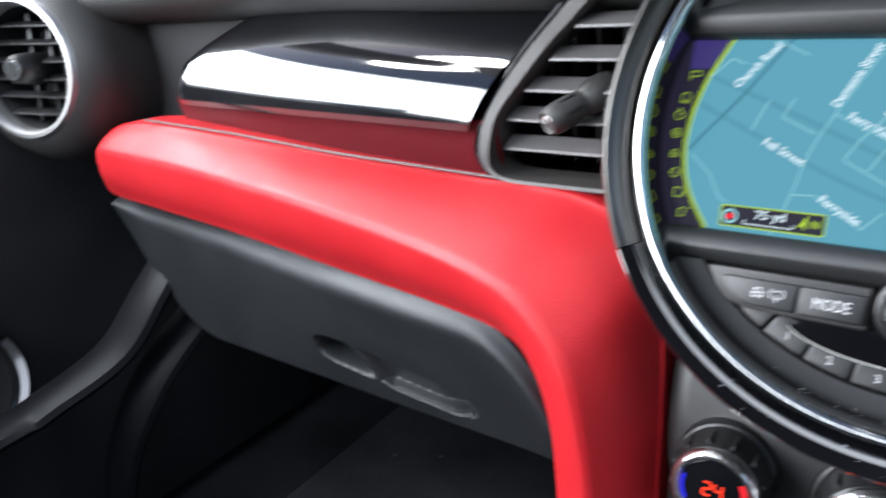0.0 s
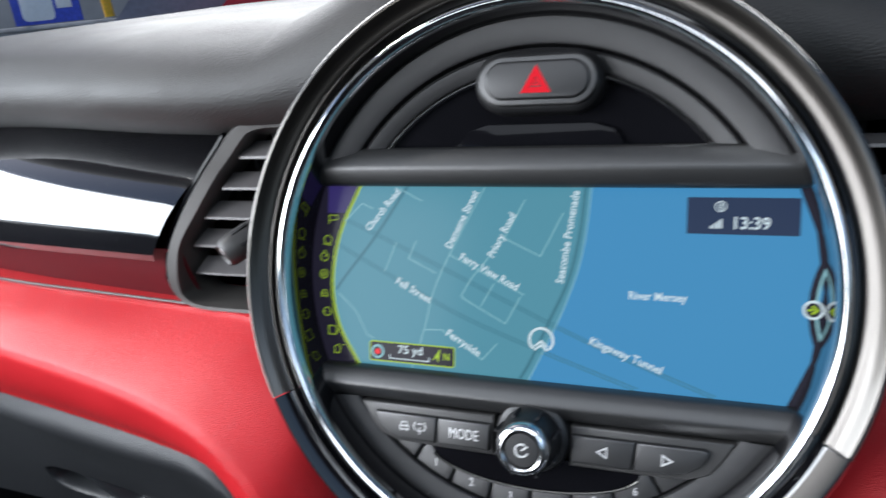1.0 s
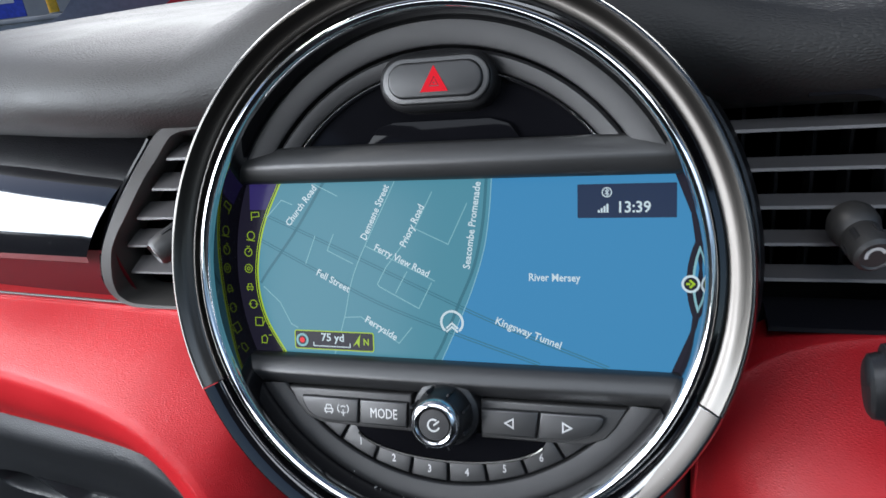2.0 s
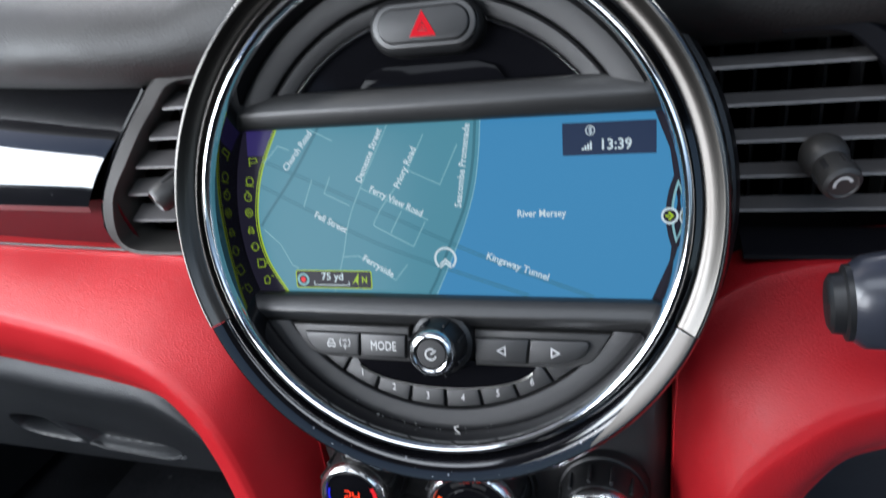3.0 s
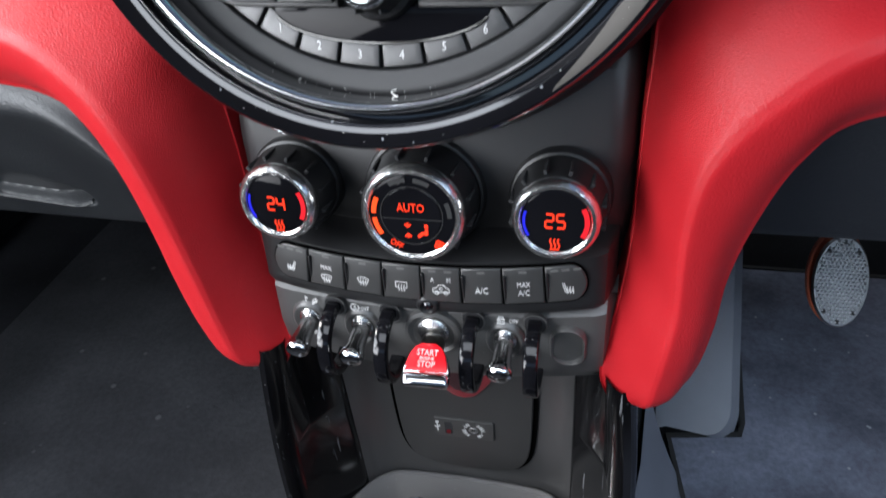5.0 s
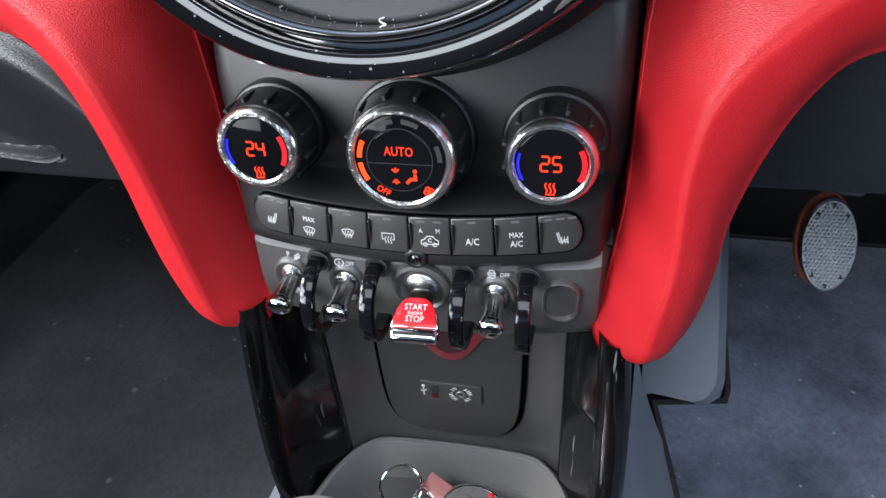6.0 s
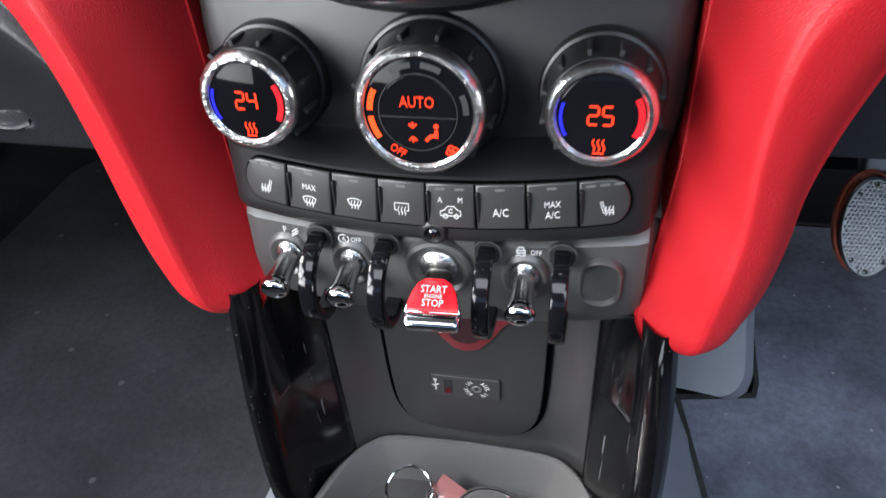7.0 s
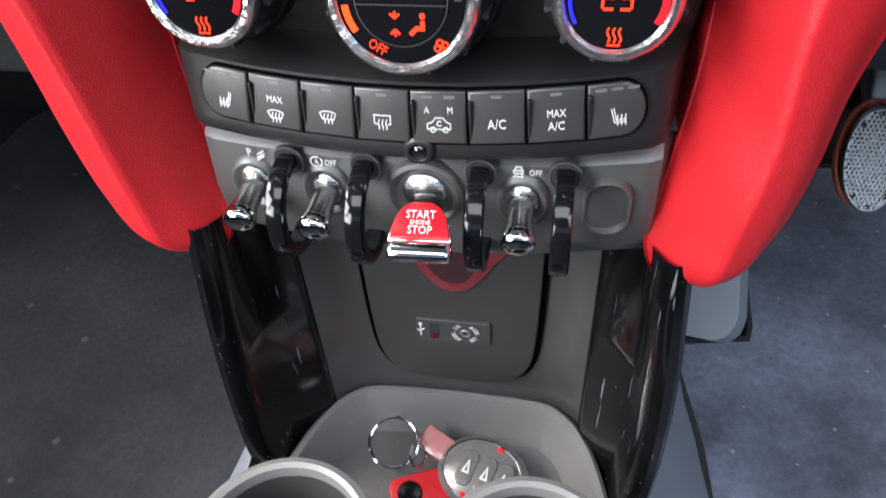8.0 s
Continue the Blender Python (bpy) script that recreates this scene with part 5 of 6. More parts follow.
def screen_icon(x, y, boxy):
    if boxy:
        fr = [[(x - 0.0030, y - 0.0008), (x - 0.0030, y + 0.0026), (x + 0.0030, y + 0.0026), (x + 0.0030, y - 0.0008), (x + 0.0020, y - 0.0008)], [(x - 0.0020, y - 0.0008), (x - 0.0030, y - 0.0008)]]
    else:
        fr = [arc(0.0062, 60, 120, x, y - 0.0042, 8) + [(x - 0.0022, y - 0.0012), (x + 0.0022, y - 0.0012), (x + 0.0031, y + 0.0012)]]
    return fr + [[(x + dx + 0.0003 * math.sin(j * 2), y - 0.0030 + 0.0010 * j) for j in range(5)] for dx in (-0.0014, 0, 0.0014)]


for i in range(8):
    x0, x1 = edges[i] + 0.00040, edges[i + 1] - 0.00040
    xm = (x0 + x1) / 2
    up = 0.6 * xm * xm
    ry = -0.2148 + up
    tilt = math.degrees(math.atan(2 * 1.05 * xm))
    w, h = x1 - x0, 0.0204
    if i == 0:
        poly = [(-w / 2 + 0.008 - 0.008 * math.sin(a), (h / 2) * math.cos(a)) for a in (radians(180 * k / 12) for k in range(13))] + [(w / 2, -h / 2), (w / 2, h / 2)]
    elif i == 7:
        poly = [(-w / 2, h / 2), (-w / 2, -h / 2)] + [(w / 2 - 0.008 + 0.008 * math.sin(a), -(h / 2) * math.cos(a)) for a in (radians(180 * k / 12) for k in range(13))]
    else:
        poly = [(-w / 2, -h / 2), (w / 2, -h / 2), (w / 2, h / 2), (-w / 2, h / 2)]
    kg = part("button_gap", prism(offset(poly, -0.0008), -0.006, -0.0012), VOID, row_ob)
    k = part("button", prism(poly, -0.006, 0.0, 0.0010), BUTTON, row_ob, "satin black button")
    k.matrix_local = kg.matrix_local = Matrix.Translation((xm, ry, bowed(xm) - 0.0004)) @ Matrix.Rotation(radians(tilt), 4, "Y") @ Matrix.Rotation(radians(-8), 4, "X") @ Matrix.Rotation(radians(math.degrees(math.atan(1.2 * xm))), 4, "Z")
    zt = 0.0001
    leds = [-0.0055, 0.0, 0.0055] if i in (0, 7) else ([-0.004, 0.004] if i == 4 else [0.0])
    part("indicator", merged(*[moved(prism(rounded(0.0040, 0.0011, 0.0005), -0.0003, zt, 0.0), Matrix.Translation((dx, 0.0080, 0.0))) for dx in leds]), WINDOW, k, "unlit grey indicator window")
    icon = []
    if i == 0:
        icon = seat_icon(0, -0.0022, 1)
    elif i == 7:
        icon = seat_icon(0.001, -0.0022, -1)
    elif i == 1:
        icon = screen_icon(0, -0.0048, False)
    elif i == 2:
        icon = screen_icon(0, -0.0022, False)
    elif i == 3:
        icon = screen_icon(0, -0.0024, True)
    elif i == 4:
        icon = [[(-0.0042, -0.0042), (-0.0042, -0.0022), (-0.0024, -0.0015), (-0.0012, 0.0002), (0.0016, 0.0002), (0.0028, -0.0014), (0.0042, -0.0020), (0.0042, -0.0042), (-0.0042, -0.0042)], arc(0.0010, 0, 360, -0.0022, -0.0044, 8), arc(0.0010, 0, 360, 0.0024, -0.0044, 8), arc(0.0009, 40, 320, 0.0002, -0.0020, 8)]
    if icon:
        part("icon", ribbon(icon, 0.00036, zt, zt + 0.0002), PRINT, k, "white printed icon")
    for wd, size, dy in btn_words.get(i, []):
        part("word", lettering(wd, size, 0, dy, zt + 0.0001, squeeze=0.78), PRINT, k, "white word " + wd)
    if i == 4:
        part("word", lettering("A", 0.0036, -0.0042, 0.0030, zt + 0.0001, squeeze=0.8), PRINT, k)
        part("word", lettering("M", 0.0036, 0.0042, 0.0030, zt + 0.0001, squeeze=0.8), PRINT, k)
for i in range(1, 8):
    xe = edges[i]
    k = part("divider", moved(prism(rounded(0.0013, 0.0165, 0.0006), -0.004, 0.0008, 0.0004), Matrix.Translation((xe + 0.0012, -0.2160 + 0.6 * xe * xe, bowed(xe) - 0.0002)) @ Matrix.Rotation(radians(math.degrees(math.atan(1.2 * xe))), 4, "Z")), SATIN, row_ob, "slim raised rib")
sn = part("sensor", moved(lathe([(0.0062, -0.003), (0.0060, 0.0002), (0.0050, 0.0012), (0.0038, 0.0014), (0.0032, 0.0004), (0.0030, -0.0006)], 28), Matrix.Translation((0.0022, -0.2290, bowed(0)))), SATIN, row_ob, "small round black sensor")
part("lens", moved(lathe([(0.0033, -0.001), (0.0026, 0.0008), (0.0014, 0.0016), (0.0, 0.0018)], 24), Matrix.Translation((0.0022, -0.2290, bowed(0)))), GLOSS, sn, "gloss black lens")

# ---- toggle panel ----
tog = thing("toggle_panel", "satin black toggle switch panel with a red start switch", "control panel", front(0))
rows = []
for i in range(41):
    x = -0.0970 + 0.194 * i / 40
    o = 0.014 - 0.55 * x * x - 0.016 * (1 - math.sqrt(max(0, 1 - ease_in(0.0885, 0.0970, abs(x)) ** 2)))
    low = -0.2945 + 0.9 * x * x
    rows.append([(x, -0.232, -0.004), (x, -0.2355 + 0.5 * x * x, o - 0.0110), (x, -0.2385 + 0.5 * x * x, o - 0.0060), (x, -0.2425 + 0.5 * x * x, o - 0.0020), (x, -0.248 + 0.3 * x * x, o - 0.0012), (x, -0.262, o + 0.0006), (x, low + 0.010, o - 0.001), (x, low + 0.003, o - 0.004), (x, low, o - 0.010), (x, low + 0.002, -0.020)])
part("fascia", from_rows(rows), TOGGLE, tog, "satin black curved fascia")


def toggle(x):
    o = 0.014 - 0.55 * x * x
    t = part("toggle_switch", moved(lathe([(0.0072, -0.001), (0.0078, 0.0002), (0.0092, 0.0014), (0.0104, 0.0018), (0.0114, 0.0012), (0.0124, -0.0008)], 40), Matrix.Translation((x, -0.2575, o)) @ Matrix.Diagonal((0.90, 1.08, 1, 1))), TOGGLE, tog, "chrome toggle switch")
    part("dome", moved(lathe([(0.0080, -0.001), (0.0078, 0.0012), (0.0066, 0.0024), (0.0040, 0.0031), (0.0, 0.0034)], 32), Matrix.Translation((x, -0.2565, o)) @ Matrix.Diagonal((0.82, 0.98, 1, 1))), WORN, t, "worn chrome dome")
    tilt = Matrix.Translation((x, -0.2575, o + 0.002)) @ Matrix.Rotation(radians(5), 4, "X")
    part("lever", moved(lathe([(0.0050, 0.0), (0.0050, 0.006), (0.0052, 0.011), (0.0056, 0.0145), (0.0058, 0.0165)], 32), tilt), SMOKED, t, "dark chrome lever")
    part("tip", moved(lathe([(0.0056, 0.0162), (0.0062, 0.0167), (0.0065, 0.0180), (0.0065, 0.0200), (0.0060, 0.0218), (0.0048, 0.0228), (0.0022, 0.0234), (0.0, 0.0235)], 36), tilt @ Matrix.Diagonal((1.05, 0.92, 1, 1))), CHROME, t, "polished chrome tip")



def hoop(x):
    """A flat gloss strap that springs from a slot, bows forward and returns under the panel's foot."""
    o = 0.014 - 0.55 * x * x
    path = spline([(x, -0.2440, o - 0.004), (x, -0.2425, o + 0.005), (x, -0.2445, o + 0.014), (x, -0.2510, o + 0.0215), (x, -0.2610, o + 0.0245), (x, -0.2710, o + 0.0225), (x, -0.2790, o + 0.0150), (x, -0.2815, o + 0.005), (x, -0.2800, o - 0.004)], 40)
    rows = []
    for k in range(40):
        run = (path[min(39, k + 1)] - path[max(0, k - 1)]).normalized()
        out = Vector((1, 0, 0)).cross(run)
        wide = 0.0037 + 0.0004 * ease(0.45, 0.9, k / 39)
        # rectangular section with worn corners, slightly crowned outside
        section = [(-1, -0.7), (-1, 0.55), (-0.82, 0.92), (-0.4, 1.05), (0.4, 1.05), (0.82, 0.92), (1, 0.55), (1, -0.7), (0.75, -1), (-0.75, -1)]
        rows.append([path[k] + Vector((a * wide, 0, 0)) - out * (b * 0.0028) for a, b in section])
    t = part("guard_hoop", from_rows(rows, close_v=True, caps=True), HOOP, tog, "gloss black guard hoop")
    part("slot", moved(prism(rounded(0.0112, 0.0130, 0.0052), -0.001, 0.0007, 0.0004), Matrix.Translation((x, -0.2440, o))), DARK, t)
    part("slot_lip", moved(ribbon([rounded(0.0118, 0.0136, 0.0055) + [rounded(0.0118, 0.0136, 0.0055)[0]]], 0.0008, -0.001, 0.0010), Matrix.Translation((x, -0.2440, o))), TOGGLE, t)


for x in (-0.0720, -0.0400, 0.0405):
    toggle(x)
for x in (-0.0545, -0.0222, 0.0238, 0.0565):
    hoop(x)
o = 0.0135
st = part("start_switch", moved(lathe([(0.0104, -0.001), (0.0118, 0.0006), (0.0140, 0.0020), (0.0158, 0.0014), (0.0166, -0.0010)], 40), Matrix.Translation((0.0010, -0.2560, o))), TOGGLE, tog, "red and chrome start stop switch")
part("dome", moved(lathe([(0.0100, -0.001), (0.0098, 0.0010), (0.0082, 0.0026), (0.0044, 0.0038), (0.0, 0.0041)], 36), Matrix.Translation((0.0010, -0.2550, o)) @ Matrix.Scale(0.92, 4)), WORN, st, "worn chrome dome")
pad = [(-0.0124, 0.0), (0.0124, 0.0), (0.0118, 0.0045), (0.0104, 0.0098), (0.0078, 0.0142), (0.0042, 0.0164), (-0.0042, 0.0164), (-0.0078, 0.0142), (-0.0104, 0.0098), (-0.0118, 0.0045)]
PM = Matrix.Translation((0.0056, -0.2495, o + 0.0345)) @ Matrix.Rotation(radians(-64), 4, "X") @ Matrix.Rotation(radians(2), 4, "Z") @ Matrix.Scale(0.90, 4)
part("lever", moved(block(0.013, 0.010, 0.024, 0.004, 3), Matrix.Translation((0.003, -0.2555, o + 0.016))), SMOKE, st, "dark chrome lever")
part("chrome_lip", moved(merged(prism([(x * 1.07, y - 0.0006) for x, y in pad], -0.0050, 0.0000, 0.0008), moved(block(0.0268, 0.0086, 0.0078, 0.0028, 4), Matrix.Translation((0, -0.0038, -0.0030)))), PM), CHROME, st, "polished chrome lip")
part("red_pad", moved(prism(pad, -0.0010, 0.0014, 0.0008), PM), REDPAINT, st, "red lacquered paddle")
for wd, size, dy in (("START", 0.0050, 0.0106), ("ENGINE", 0.0028, 0.0072), ("STOP", 0.0050, 0.0038)):
    part("word", moved(lettering(wd, size, 0, dy, 0.0016, squeeze=0.85), PM), PRINT, st, "white word " + wd)
BM = Matrix.Translation((0.0735, -0.2590, 0.0115))
shape = rounded(0.0180, 0.0258, 0.0086, n=10)
bl = part("blank_switch", moved(from_rows([[(a, b, z) for a, b in offset(shape, d)] for d, z in ((-0.0012, -0.003), (-0.0006, 0.0004), (0.0002, 0.0018), (0.0008, 0.0016), (0.0016, -0.0008), (0.0020, -0.0040))], close_v=True), BM), TOGGLE, tog, "oval blank switch recess")
part("plug", moved(prism(offset(shape, 0.0019), -0.0050, -0.0016, 0.0010), BM), VOID, bl, "black blank plug")
part("icon", merged(lettering("P", 0.0052, -0.0712, -0.2415, 0.0120, squeeze=0.7), ribbon([[(-0.0680, -0.2425), (-0.0650, -0.2405)], [(-0.0682, -0.2440), (-0.0646, -0.2417)], [(-0.0684, -0.2452), (-0.0650, -0.2430)]], 0.0005, 0.0118, 0.0121)), PRINT, tog, "white parking sensor icon")
part("icon", merged(ribbon([arc(0.0024, 60, 400, -0.0424, -0.2430, 20)], 0.0005, 0.0133, 0.0137), lettering("A", 0.0034, -0.0424, -0.2430, 0.0136, squeeze=0.8), lettering("OFF", 0.0038, -0.0365, -0.2432, 0.0138, squeeze=0.75)), PRINT, tog, "white stop start OFF icon")
part("icon", merged(ribbon(car_icon(0.0386, -0.2418, 0.0050) + [[(0.0364, -0.2450), (0.0378, -0.2443), (0.0392, -0.2450), (0.0406, -0.2443)]], 0.0005, 0.0133, 0.0137), lettering("OFF", 0.0038, 0.0452, -0.2428, 0.0133, squeeze=0.75)), PRINT, tog, "white stability control OFF icon")
part("hinge_cover", from_rows([[(x, -0.286 + 0.6 * x * x, 0.008), (x, -0.300 + 0.4 * x * x, -0.006), (x, -0.305, -0.030)] for x in (-0.10 + 0.02 * i for i in range(11))]), DARK, tog)

# ---- lower console ----
cons = thing("centre_console", "black centre console with gloss side rails and storage tray", "centre console")
rows = []
for i in range(25):
    u = i / 24
    z = -0.270 - 0.215 * u
    k = 0.010 * u
    rows.append([(-0.096, 0.012, z), (-0.0795, 0.0125, z), (-0.0725, 0.0225, z), (-0.064, 0.0300, z), (-0.052, 0.0335, z), (0, 0.034, z), (0.054, 0.0335, z), (0.066, 0.0300, z), (0.0755, 0.0225, z), (0.0825, 0.0125, z), (0.098, 0.012, z)])
part("back_wall", from_rows(rows), ALCOVE, cons, "satin black hollowed rear wall")
for s in (-1, 1):
    rows = []
    for i in range(25):
        u = i / 24
        z = -0.278 - 0.213 * u
        fx, fy = 0.106 + 0.007 * math.sin(math.pi * min(1, u * 0.9)) - 0.008 * ease(0.75, 1.0, u), -0.018 - 0.020 * u
        ix, iy = 0.0785, 0.0100 + 0.001 * u
        mx_, my_ = (fx + ix) / 2, (fy + iy) / 2
        rows.append([(s * (ix - 0.002), iy + 0.006, z), (s * ix, iy, z), (s * (mx_ + 0.0015), my_ + 0.002, z), (s * (fx - 0.0120), fy + 0.0055, z), (s * (fx - 0.0105), fy + 0.0030, z), (s * (fx - 0.0075), fy - 0.0020, z), (s * (fx - 0.0030), fy - 0.0045, z), (s * (fx + 0.0012), fy - 0.0030, z), (s * (fx + 0.0040), fy + 0.0015, z), (s * (fx + 0.0045), fy + 0.008, z), (s * (fx + 0.003), fy + 0.05, z)])
    part("side_rail", from_rows(rows), RAIL, cons, "scuffed gloss black side rail")
    rows = []
    for i in range(9):
        u = i / 8
        z = -0.30 - 0.30 * u
        rows.append([(s * (0.106 + 0.010 * u), -0.01 - 0.03 * u, z), (s * (0.112 + 0.014 * u), 0.03, z), (s * (0.124 + 0.014 * u), 0.16, z), (s * (0.14 + 0.014 * u), 0.60, z)])
    part("tunnel_side", from_rows(rows), CARPET, cons, "carpeted tunnel side")
    rows = []
    for i in range(9):
        u = i / 8
        top = [(0.104, -0.16), (0.110, -0.08), (0.116, -0.01), (0.126, 0.06), (0.132, 0.16)]
        foot = [(0.200, -0.16), (0.196, -0.04), (0.187, 0.056), (0.180, 0.105), (0.172, 0.155)]
        z = -0.450 - 0.144 * u
        w = u ** 1.5
        rows.append([(s * (a + (c - a) * w), b + (d - b) * w, z) for (a, b), (c, d) in zip(top, foot)])
    part("side_skirt", from_rows(rows), GREYPLASTIC, cons, "blue-grey plastic console skirt")

# cubby door with the socket plate
door = [((p.x - 0.001) * 0.945 + 0.001, p.y) for p in spline([(0.054, -0.300, 0), (0.0535, -0.345, 0), (0.0520, -0.392, 0), (0.0490, -0.418, 0), (0.0410, -0.4325, 0), (0.0260, -0.4385, 0), (0.001, -0.440, 0), (-0.024, -0.4385, 0), (-0.0385, -0.4325, 0), (-0.0462, -0.418, 0), (-0.0490, -0.392, 0), (-0.0498, -0.345, 0), (-0.050, -0.300, 0)], 61)]
FM = front(0, -0.0008, 0.033, 0)
cd = part("cubby_door", moved(prism(door, 0.0, 0.0042, 0.0012), FM), CAVE, cons, "satin black cubby flap")
part("door_gap", moved(prism(offset(door, -0.0034), -0.004, 0.0008), FM), VOID, cons)
bite = [(-0.034, -0.326), (-0.024, -0.335), (-0.016, -0.347), (-0.006, -0.356), (0.004, -0.3580), (0.014, -0.355), (0.023, -0.346), (0.031, -0.335), (0.040, -0.326), (0.040, -0.300), (-0.034, -0.300)]
bite = [((x - 0.004) * 0.80 + 0.004, y) for x, y in bite]
part("finger_scoop", moved(prism(bite, 0.004, 0.0066, 0.0014), FM), material("red_scoop_edge", (0.14, 0.020, 0.025), 0.25, coat=0.4), cd, "dark red finger scoop")
part("scoop_inset", moved(prism([(-0.013, -0.330), (-0.008, -0.342), (-0.002, -0.3490), (0.004, -0.3505), (0.010, -0.348), (0.015, -0.340), (0.020, -0.330), (0.020, -0.300), (-0.013, -0.300)], 0.0060, 0.0072, 0.0006), FM), material("scoop_shade", (0.030, 0.010, 0.012), 0.5), cd)
pl = part("socket_plate", moved(prism(rounded(0.043, 0.019, 0.0015, 0.0015, -0.392), 0.004, 0.0060, 0.0006), FM), GREYED, cd, "grey socket plate")
part("usb_port", moved(prism(rounded(0.0052, 0.0120, 0.0004, -0.0095, -0.3920), 0.0055, 0.0064), FM), DARK, pl, "dark USB port")
part("usb_tongue", moved(prism(rounded(0.0030, 0.0040, 0.0004, -0.0095, -0.3958), 0.0055, 0.0068), FM), DARKRED, pl)
part("usb_icon", moved(ribbon([[(-0.0175, -0.3965), (-0.0175, -0.3880)], [(-0.0175, -0.3935), (-0.0196, -0.3915)], [(-0.0175, -0.3925), (-0.0154, -0.3905)], arc(0.0008, 0, 360, -0.0175, -0.3870, 8)], 0.0008, 0.0060, 0.0063), FM), PRINT, pl, "white USB symbol")
part("aux_socket", moved(lathe([(0.0015, 0.0062), (0.0026, 0.0066), (0.0034, 0.0062)], 24), FM @ Matrix.Translation((0.0085, -0.3920, 0))), STEEL, pl, "round aux socket")
ring_words = []
for base, sgn in ((180, -1), (0, -1)):
    for n_, ch in enumerate("AUX-IN"):
        a = base + sgn * (n_ - 2.5) * 22
        ring_words.append(lettering(ch, 0.0042, 0.0085 + 0.0066 * math.cos(radians(a)), -0.3920 + 0.0066 * math.sin(radians(a)), 0.0062, a - 90, 0.8))
part("aux_word", moved(merged(*ring_words), FM), PRINT, pl, "white words AUX-IN round the socket")

# tray with raised rim
TZ = -0.458
half = [(0.0, 0.0300), (0.050, 0.0280), (0.066, 0.0210), (0.078, 0.0060), (0.088, -0.020), (0.096, -0.060), (0.098, -0.130)]
rim = [(p.x, p.y) for p in spline([(a, b, 0) for a, b in half], 24)]
rim = rim + [(-x, y) for x, y in rim[::-1][:-1]]


def ring_rows(levels):
    return [[(x, y, z) for x, y in offset(rim, d)] for d, z in levels]


part("tray", from_rows(ring_rows([(-0.006, TZ - 0.016), (-0.0045, TZ - 0.001), (-0.0020, TZ + 0.0012), (0.0010, TZ + 0.0008), (0.0025, TZ - 0.002), (0.0060, TZ - 0.014), (0.0110, TZ - 0.028), (0.0125, TZ - 0.0310)]), close_v=True), TRAY, cons, "grey plastic tray rim")
part("tray_floor", from_rows(ring_rows([(0.0105, TZ - 0.0300), (0.04, TZ - 0.0305)]), close_v=True, caps=True), PIT, cons, "dull grey tray floor")
part("tunnel_body", moved(block(0.205, 1.20, 0.10, 0.03), Matrix.Translation((0, -0.56, TZ - 0.10))), CARPET, cons)
for x, y in ((-0.060, -0.107), (0.054, -0.102)):
    c = part("cup_holder", moved(lathe([(0.0382, -0.008), (0.0386, -0.003), (0.0395, 0.0), (0.0420, 0.0012), (0.0450, 0.0), (0.0462, -0.006), (0.0465, -0.090)], 64), Matrix.Translation((x, y, -0.392))), TRAY, cons, "grey round cup holder")
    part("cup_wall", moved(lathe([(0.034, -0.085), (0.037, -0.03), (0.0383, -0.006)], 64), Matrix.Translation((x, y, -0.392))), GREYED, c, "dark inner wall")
    part("cup_floor", moved(lathe([(0.0, -0.080), (0.036, -0.080)], 40), Matrix.Translation((x, y, -0.392))), RUBBER, c)

# ---- key ----
fob = thing("key_fob", "grey oval car key fob with red marks in the tray", "car key", pose(0.022, -0.014, -0.476, 16, 0, -18))
FO = Matrix.Diagonal((1.10, 0.86, 1, 1))
part("shell", moved(lathe([(0.0, -0.006), (0.022, -0.006), (0.026, -0.002), (0.0265, 0.002), (0.023, 0.0065), (0.015, 0.0088), (0.0, 0.0094)], 48), FO), SHELL, fob, "grey metallic fob shell")
part("edge_line", moved(tube([(0.0225 * math.cos(a), 0.0225 * math.sin(a), 0.0068) for a in (2 * math.pi * i / 48 for i in range(49))], 0.0007, n=6, caps=False), FO), CHROME, fob, "thin chrome line")
for dx in (-0.009, 0.003, 0.014):
    b_ = part("button", moved(prism(rounded(0.0100, 0.022, 0.004), 0.0070, 0.0100, 0.0008), Matrix.Translation((dx, -0.001, 0))), SHELL, fob, "grey fob button")
    part("symbol", ribbon([[(dx - 0.0018, -0.004), (dx, 0.003), (dx + 0.0018, -0.004), (dx - 0.0018, -0.004)]], 0.0012, 0.0099, 0.0102), PRINT, b_)
for a in (75, 255):
    part("red_mark", moved(lathe([(0.0, 0.0082), (0.0016, 0.0080), (0.0022, 0.0065)], 14), Matrix.Translation((0.021 * math.cos(radians(a)), 0.017 * math.sin(radians(a)), 0))), REDPAINT, fob, "bright red mark")
part("lug", moved(block(0.024, 0.016, 0.006, 0.002), Matrix.Translation((-0.034, 0.006, 0.001)) @ Matrix.Rotation(radians(-12), 4, "Z")), material("reddish_lug", (0.30, 0.12, 0.12), 0.2, coat=0.5), fob, "reddish key lug")
kr = thing("key_ring", "round steel key ring beside the fob", "key ring", pose(-0.036, -0.002, -0.470, 24, 0, 0))
bm = tube([(0.0155 * math.cos(a), 0.0155 * math.sin(a), 0) for a in (2 * math.pi * i / 48 for i in range(49))], 0.0012, n=8, caps=False)
part("ring", bm, CHROME, kr)
part("inner_ring", moved(tube([(0.0075 * math.cos(a), 0.0075 * math.sin(a), 0) for a in (2 * math.pi * i / 30 for i in range(31))], 0.0011, n=8, caps=False), Matrix.Translation((0.017, -0.006, 0.002)) @ Matrix.Rotation(radians(60), 4, "Y")), CHROME, kr)
tg = thing("key_tag", "red leather key tag with a dark badge", "key tag", pose(-0.016, -0.026, -0.484, 12, 0, 24))
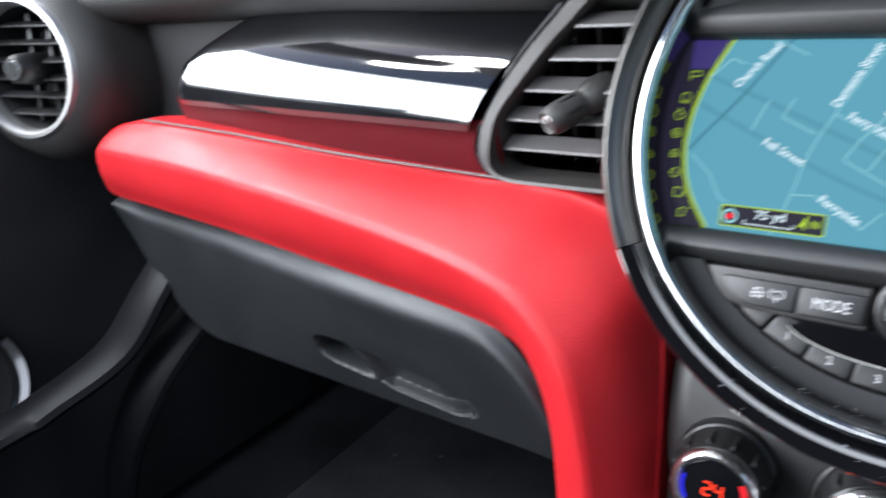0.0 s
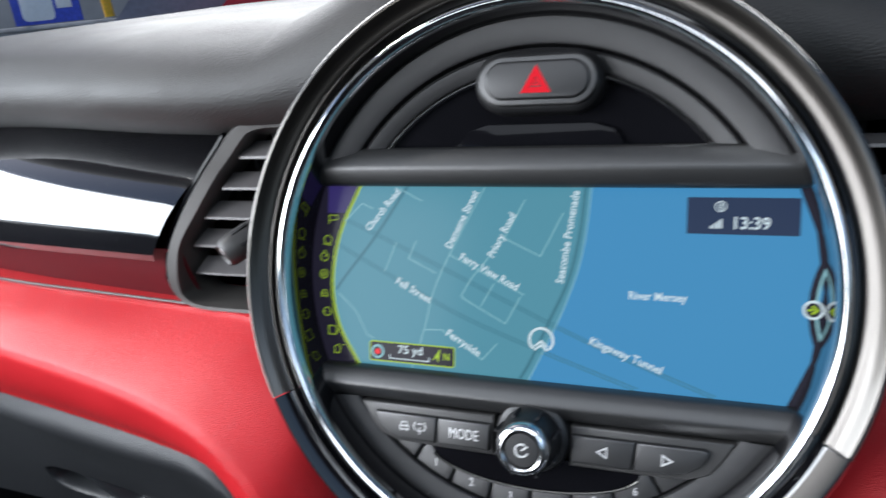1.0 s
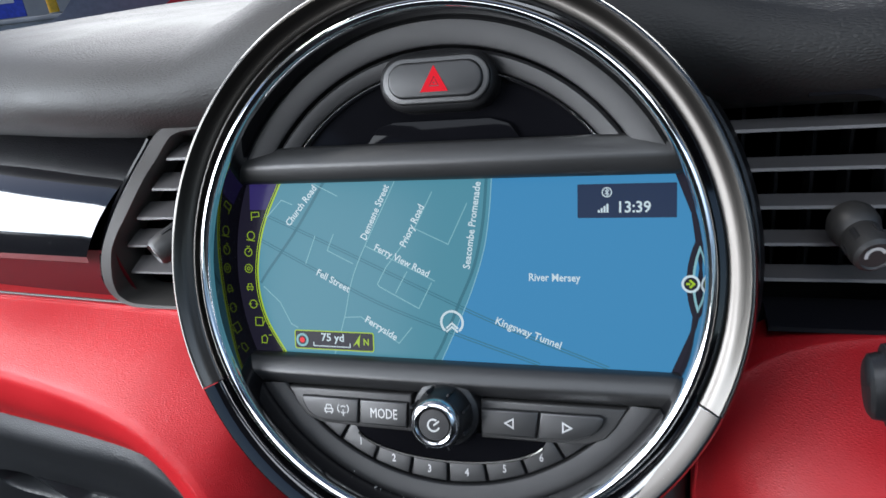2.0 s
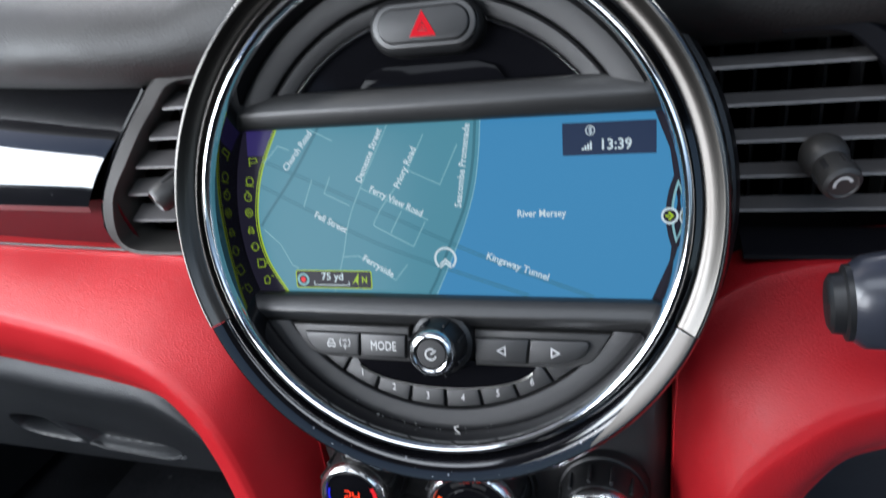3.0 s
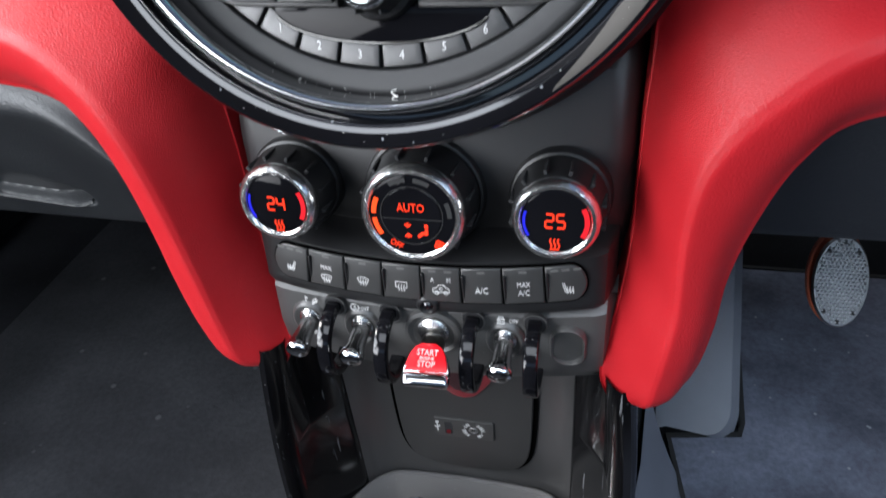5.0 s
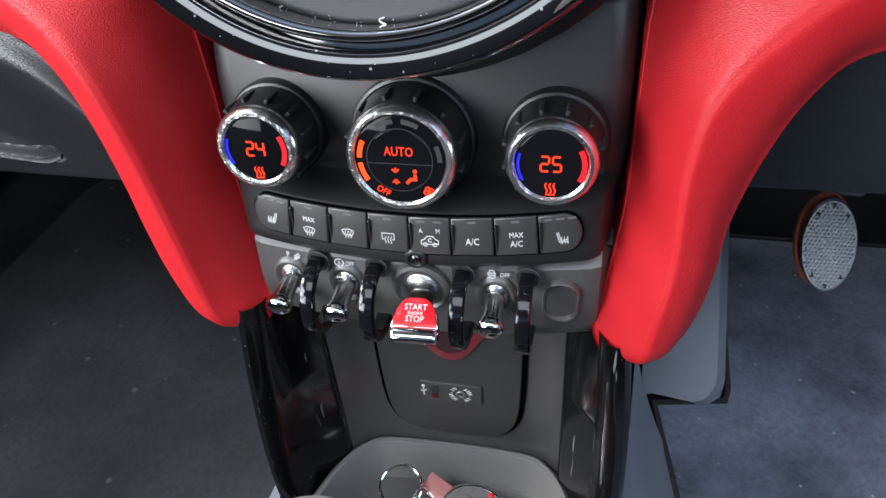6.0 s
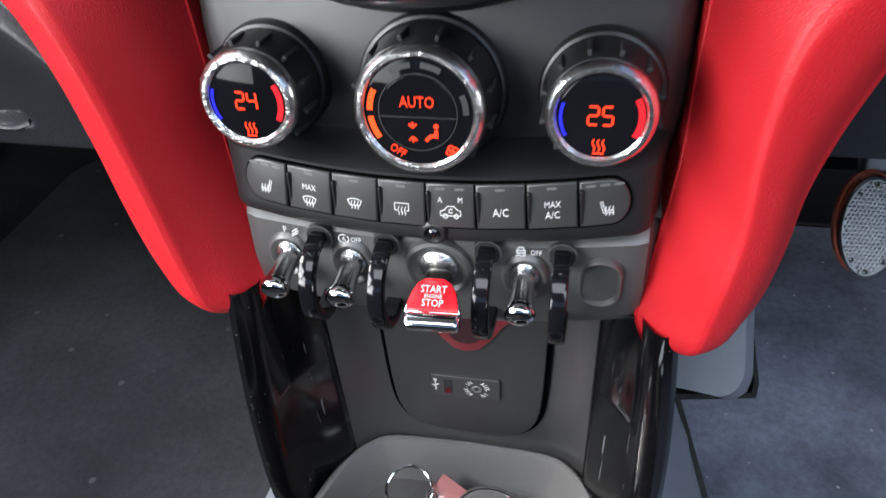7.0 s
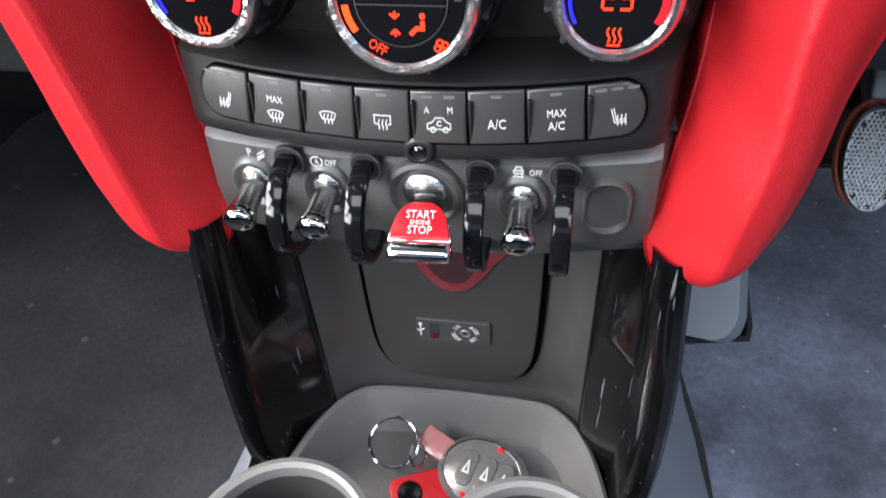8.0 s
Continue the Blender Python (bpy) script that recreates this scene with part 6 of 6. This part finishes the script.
part("strap", prism(rounded(0.036, 0.022, 0.006), 0, 0.004, 0.0015), RED, tg)
part("badge", moved(lathe([(0.0, 0.0055), (0.0065, 0.0055), (0.0078, 0.004)], 24), Matrix.Translation((-0.006, 0, 0))), GLOSS, tg)

# ---- footwells ----
fm = thing("floor_mat", "blue-grey carpet mat on the driver's floor", "floor mat")
mat_poly = [(0.163, 0.200), (0.232, 0.212), (0.236, 0.226), (0.248, 0.48), (0.60, 0.48), (0.62, -0.30), (0.205, -0.30), (0.181, 0.095)]
part("carpet_top", moved(prism(mat_poly, 0.0, 0.010, 0.004), Matrix.Translation((0, 0, FLOOR))), MAT, fm)
part("edging", moved(ribbon([mat_poly + mat_poly[:1]], 0.0045, 0.0, 0.0112), Matrix.Translation((0, 0, FLOOR + 0.001))), RUBBER, fm, "black edging")
fm = thing("floor_mat", "dark carpet mat on the passenger's floor", "floor mat")
part("carpet_top", moved(prism(rounded(0.52, 0.86, 0.08, -0.41, 0.12), 0.0, 0.010, 0.004), Matrix.Translation((0, 0, FLOOR))), WORNMAT, fm)
ft = thing("foot_rest", "blue-grey plastic panel beside the console", "foot rest")
rows = []
for i in range(41):
    u = (i / 40) ** 2
    y = 0.204 + 0.30 * u
    z = FLOOR + 0.014 + 0.22 * u
    cor = 0.024 * (1 - math.sqrt(1 - (1 - min(1.0, u / 0.08)) ** 2))
    rows.append([(0.150, y, z), (0.160, y, z + 0.006), (0.221 - cor, y - 0.004, z + 0.004), (0.230 - cor, y, z - 0.004), (0.232 - cor, y + 0.01, z - 0.05)])
part("tread", from_rows([r[:3] for r in rows]), GREYPLASTIC, ft)
part("edge", from_rows([r[2:] for r in rows]), GREYPLASTIC, ft, "turned-down plastic edge")
pd = thing("brake_pedal", "oval steel pedal with a studded face", "pedal", front(32, 0.294, 0.262, -0.424))
part("plate", moved(lathe([(0.0, -0.006), (0.0265, -0.006), (0.0275, 0.0), (0.0260, 0.0024), (0.0, 0.0030)], 48), Matrix.Diagonal((0.84, 1.52, 1, 1))), DULLSTEEL, pd, "brushed steel oval plate")
part("rubber_edge", moved(lathe([(0.0, -0.012), (0.0285, -0.012), (0.0290, -0.004), (0.0272, -0.002)], 48), Matrix.Translation((-0.0030, 0.004, 0)) @ Matrix.Diagonal((0.82, 1.50, 1, 1))), material("orange_rubber", (0.42, 0.10, 0.05), 0.6), pd, "reddish rubber backing")
studs = []
for i in range(-7, 8):
    for j in range(-13, 14):
        sx, sy = i * 0.0033 + (0.00165 if j % 2 else 0), j * 0.0033
        if (sx / 0.0205) ** 2 + (sy / 0.0375) ** 2 < 1:
            studs.append(moved(lathe([(0.0016, 0.0020), (0.0008, 0.0042), (0.0, 0.0046)], 6), Matrix.Translation((sx, sy, 0))))
tagged(part("studs", merged(*studs), STEEL, pd), kind="stuff")
for dx, dy in ((-0.012, 0.027), (0.012, 0.027), (-0.012, -0.027), (0.012, -0.027), (0.0, 0.036), (0.0, -0.036)):
    part("rubber_dot", moved(lathe([(0.0021, 0.001), (0.0019, 0.0040), (0.0, 0.0044)], 12), Matrix.Translation((dx, dy, 0))), RUBBER, pd, "worn black rubber dot")
part("bracket", moved(block(0.036, 0.036, 0.012, 0.004, 3), Matrix.Translation((0.010, 0.062, -0.012))), DULLSTEEL, pd, "grey pedal bracket")
part("arm", tube([(0.0, 0.02, -0.008), (0.0, 0.10, -0.05), (0.0, 0.20, -0.06)], 0.008, 0.005, n=10), STEEL, pd)

# ---- passenger door ----
pdoor = thing("door_panel", "dark plastic passenger door panel with a speaker ring", "car door")
rows = []
for i in range(21):
    y = -0.75 + 1.15 * i / 20
    rows.append([(-0.835, y, 0.08), (-0.805, y, 0.06), (-0.800, y, -0.05), (-0.800, y, -0.18), (-0.800, y, -0.30), (-0.800, y, -0.50), (-0.81, y, -0.58)])
part("trim", from_rows(rows), HARD, pdoor, "grained dark door trim")
part("speaker_ring", moved(lathe([(0.075, 0.0), (0.080, 0.012), (0.088, 0.014), (0.094, 0.006), (0.096, -0.004)], 56), Matrix.Translation((-0.795, -0.106, -0.302)) @ Matrix.Rotation(radians(90), 4, "Y")), CHROME, pdoor, "chrome speaker ring")
part("speaker", moved(lathe([(0.0, -0.01), (0.06, -0.004), (0.076, 0.004)], 48), Matrix.Translation((-0.795, -0.106, -0.302)) @ Matrix.Rotation(radians(90), 4, "Y")), DARK, pdoor)
part("pocket_lip", tube(spline([(-0.625, 0.12, -0.15), (-0.632, 0.06, -0.21), (-0.66, 0.02, -0.27), (-0.69, -0.04, -0.305), (-0.705, -0.10, -0.32), (-0.71, -0.35, -0.33)], 30), 0.012, 0.026, n=12, up=(1, 0, 0)), DEEP, pdoor, "curved door pocket lip")
part("kick_trim", tube(spline([(-0.625, 0.12, -0.24), (-0.650, 0.045, -0.315), (-0.690, 0.010, -0.42), (-0.73, -0.01, -0.60)], 24), 0.024, 0.012, n=12, up=(0, 1, 0)), DEEP, pdoor)
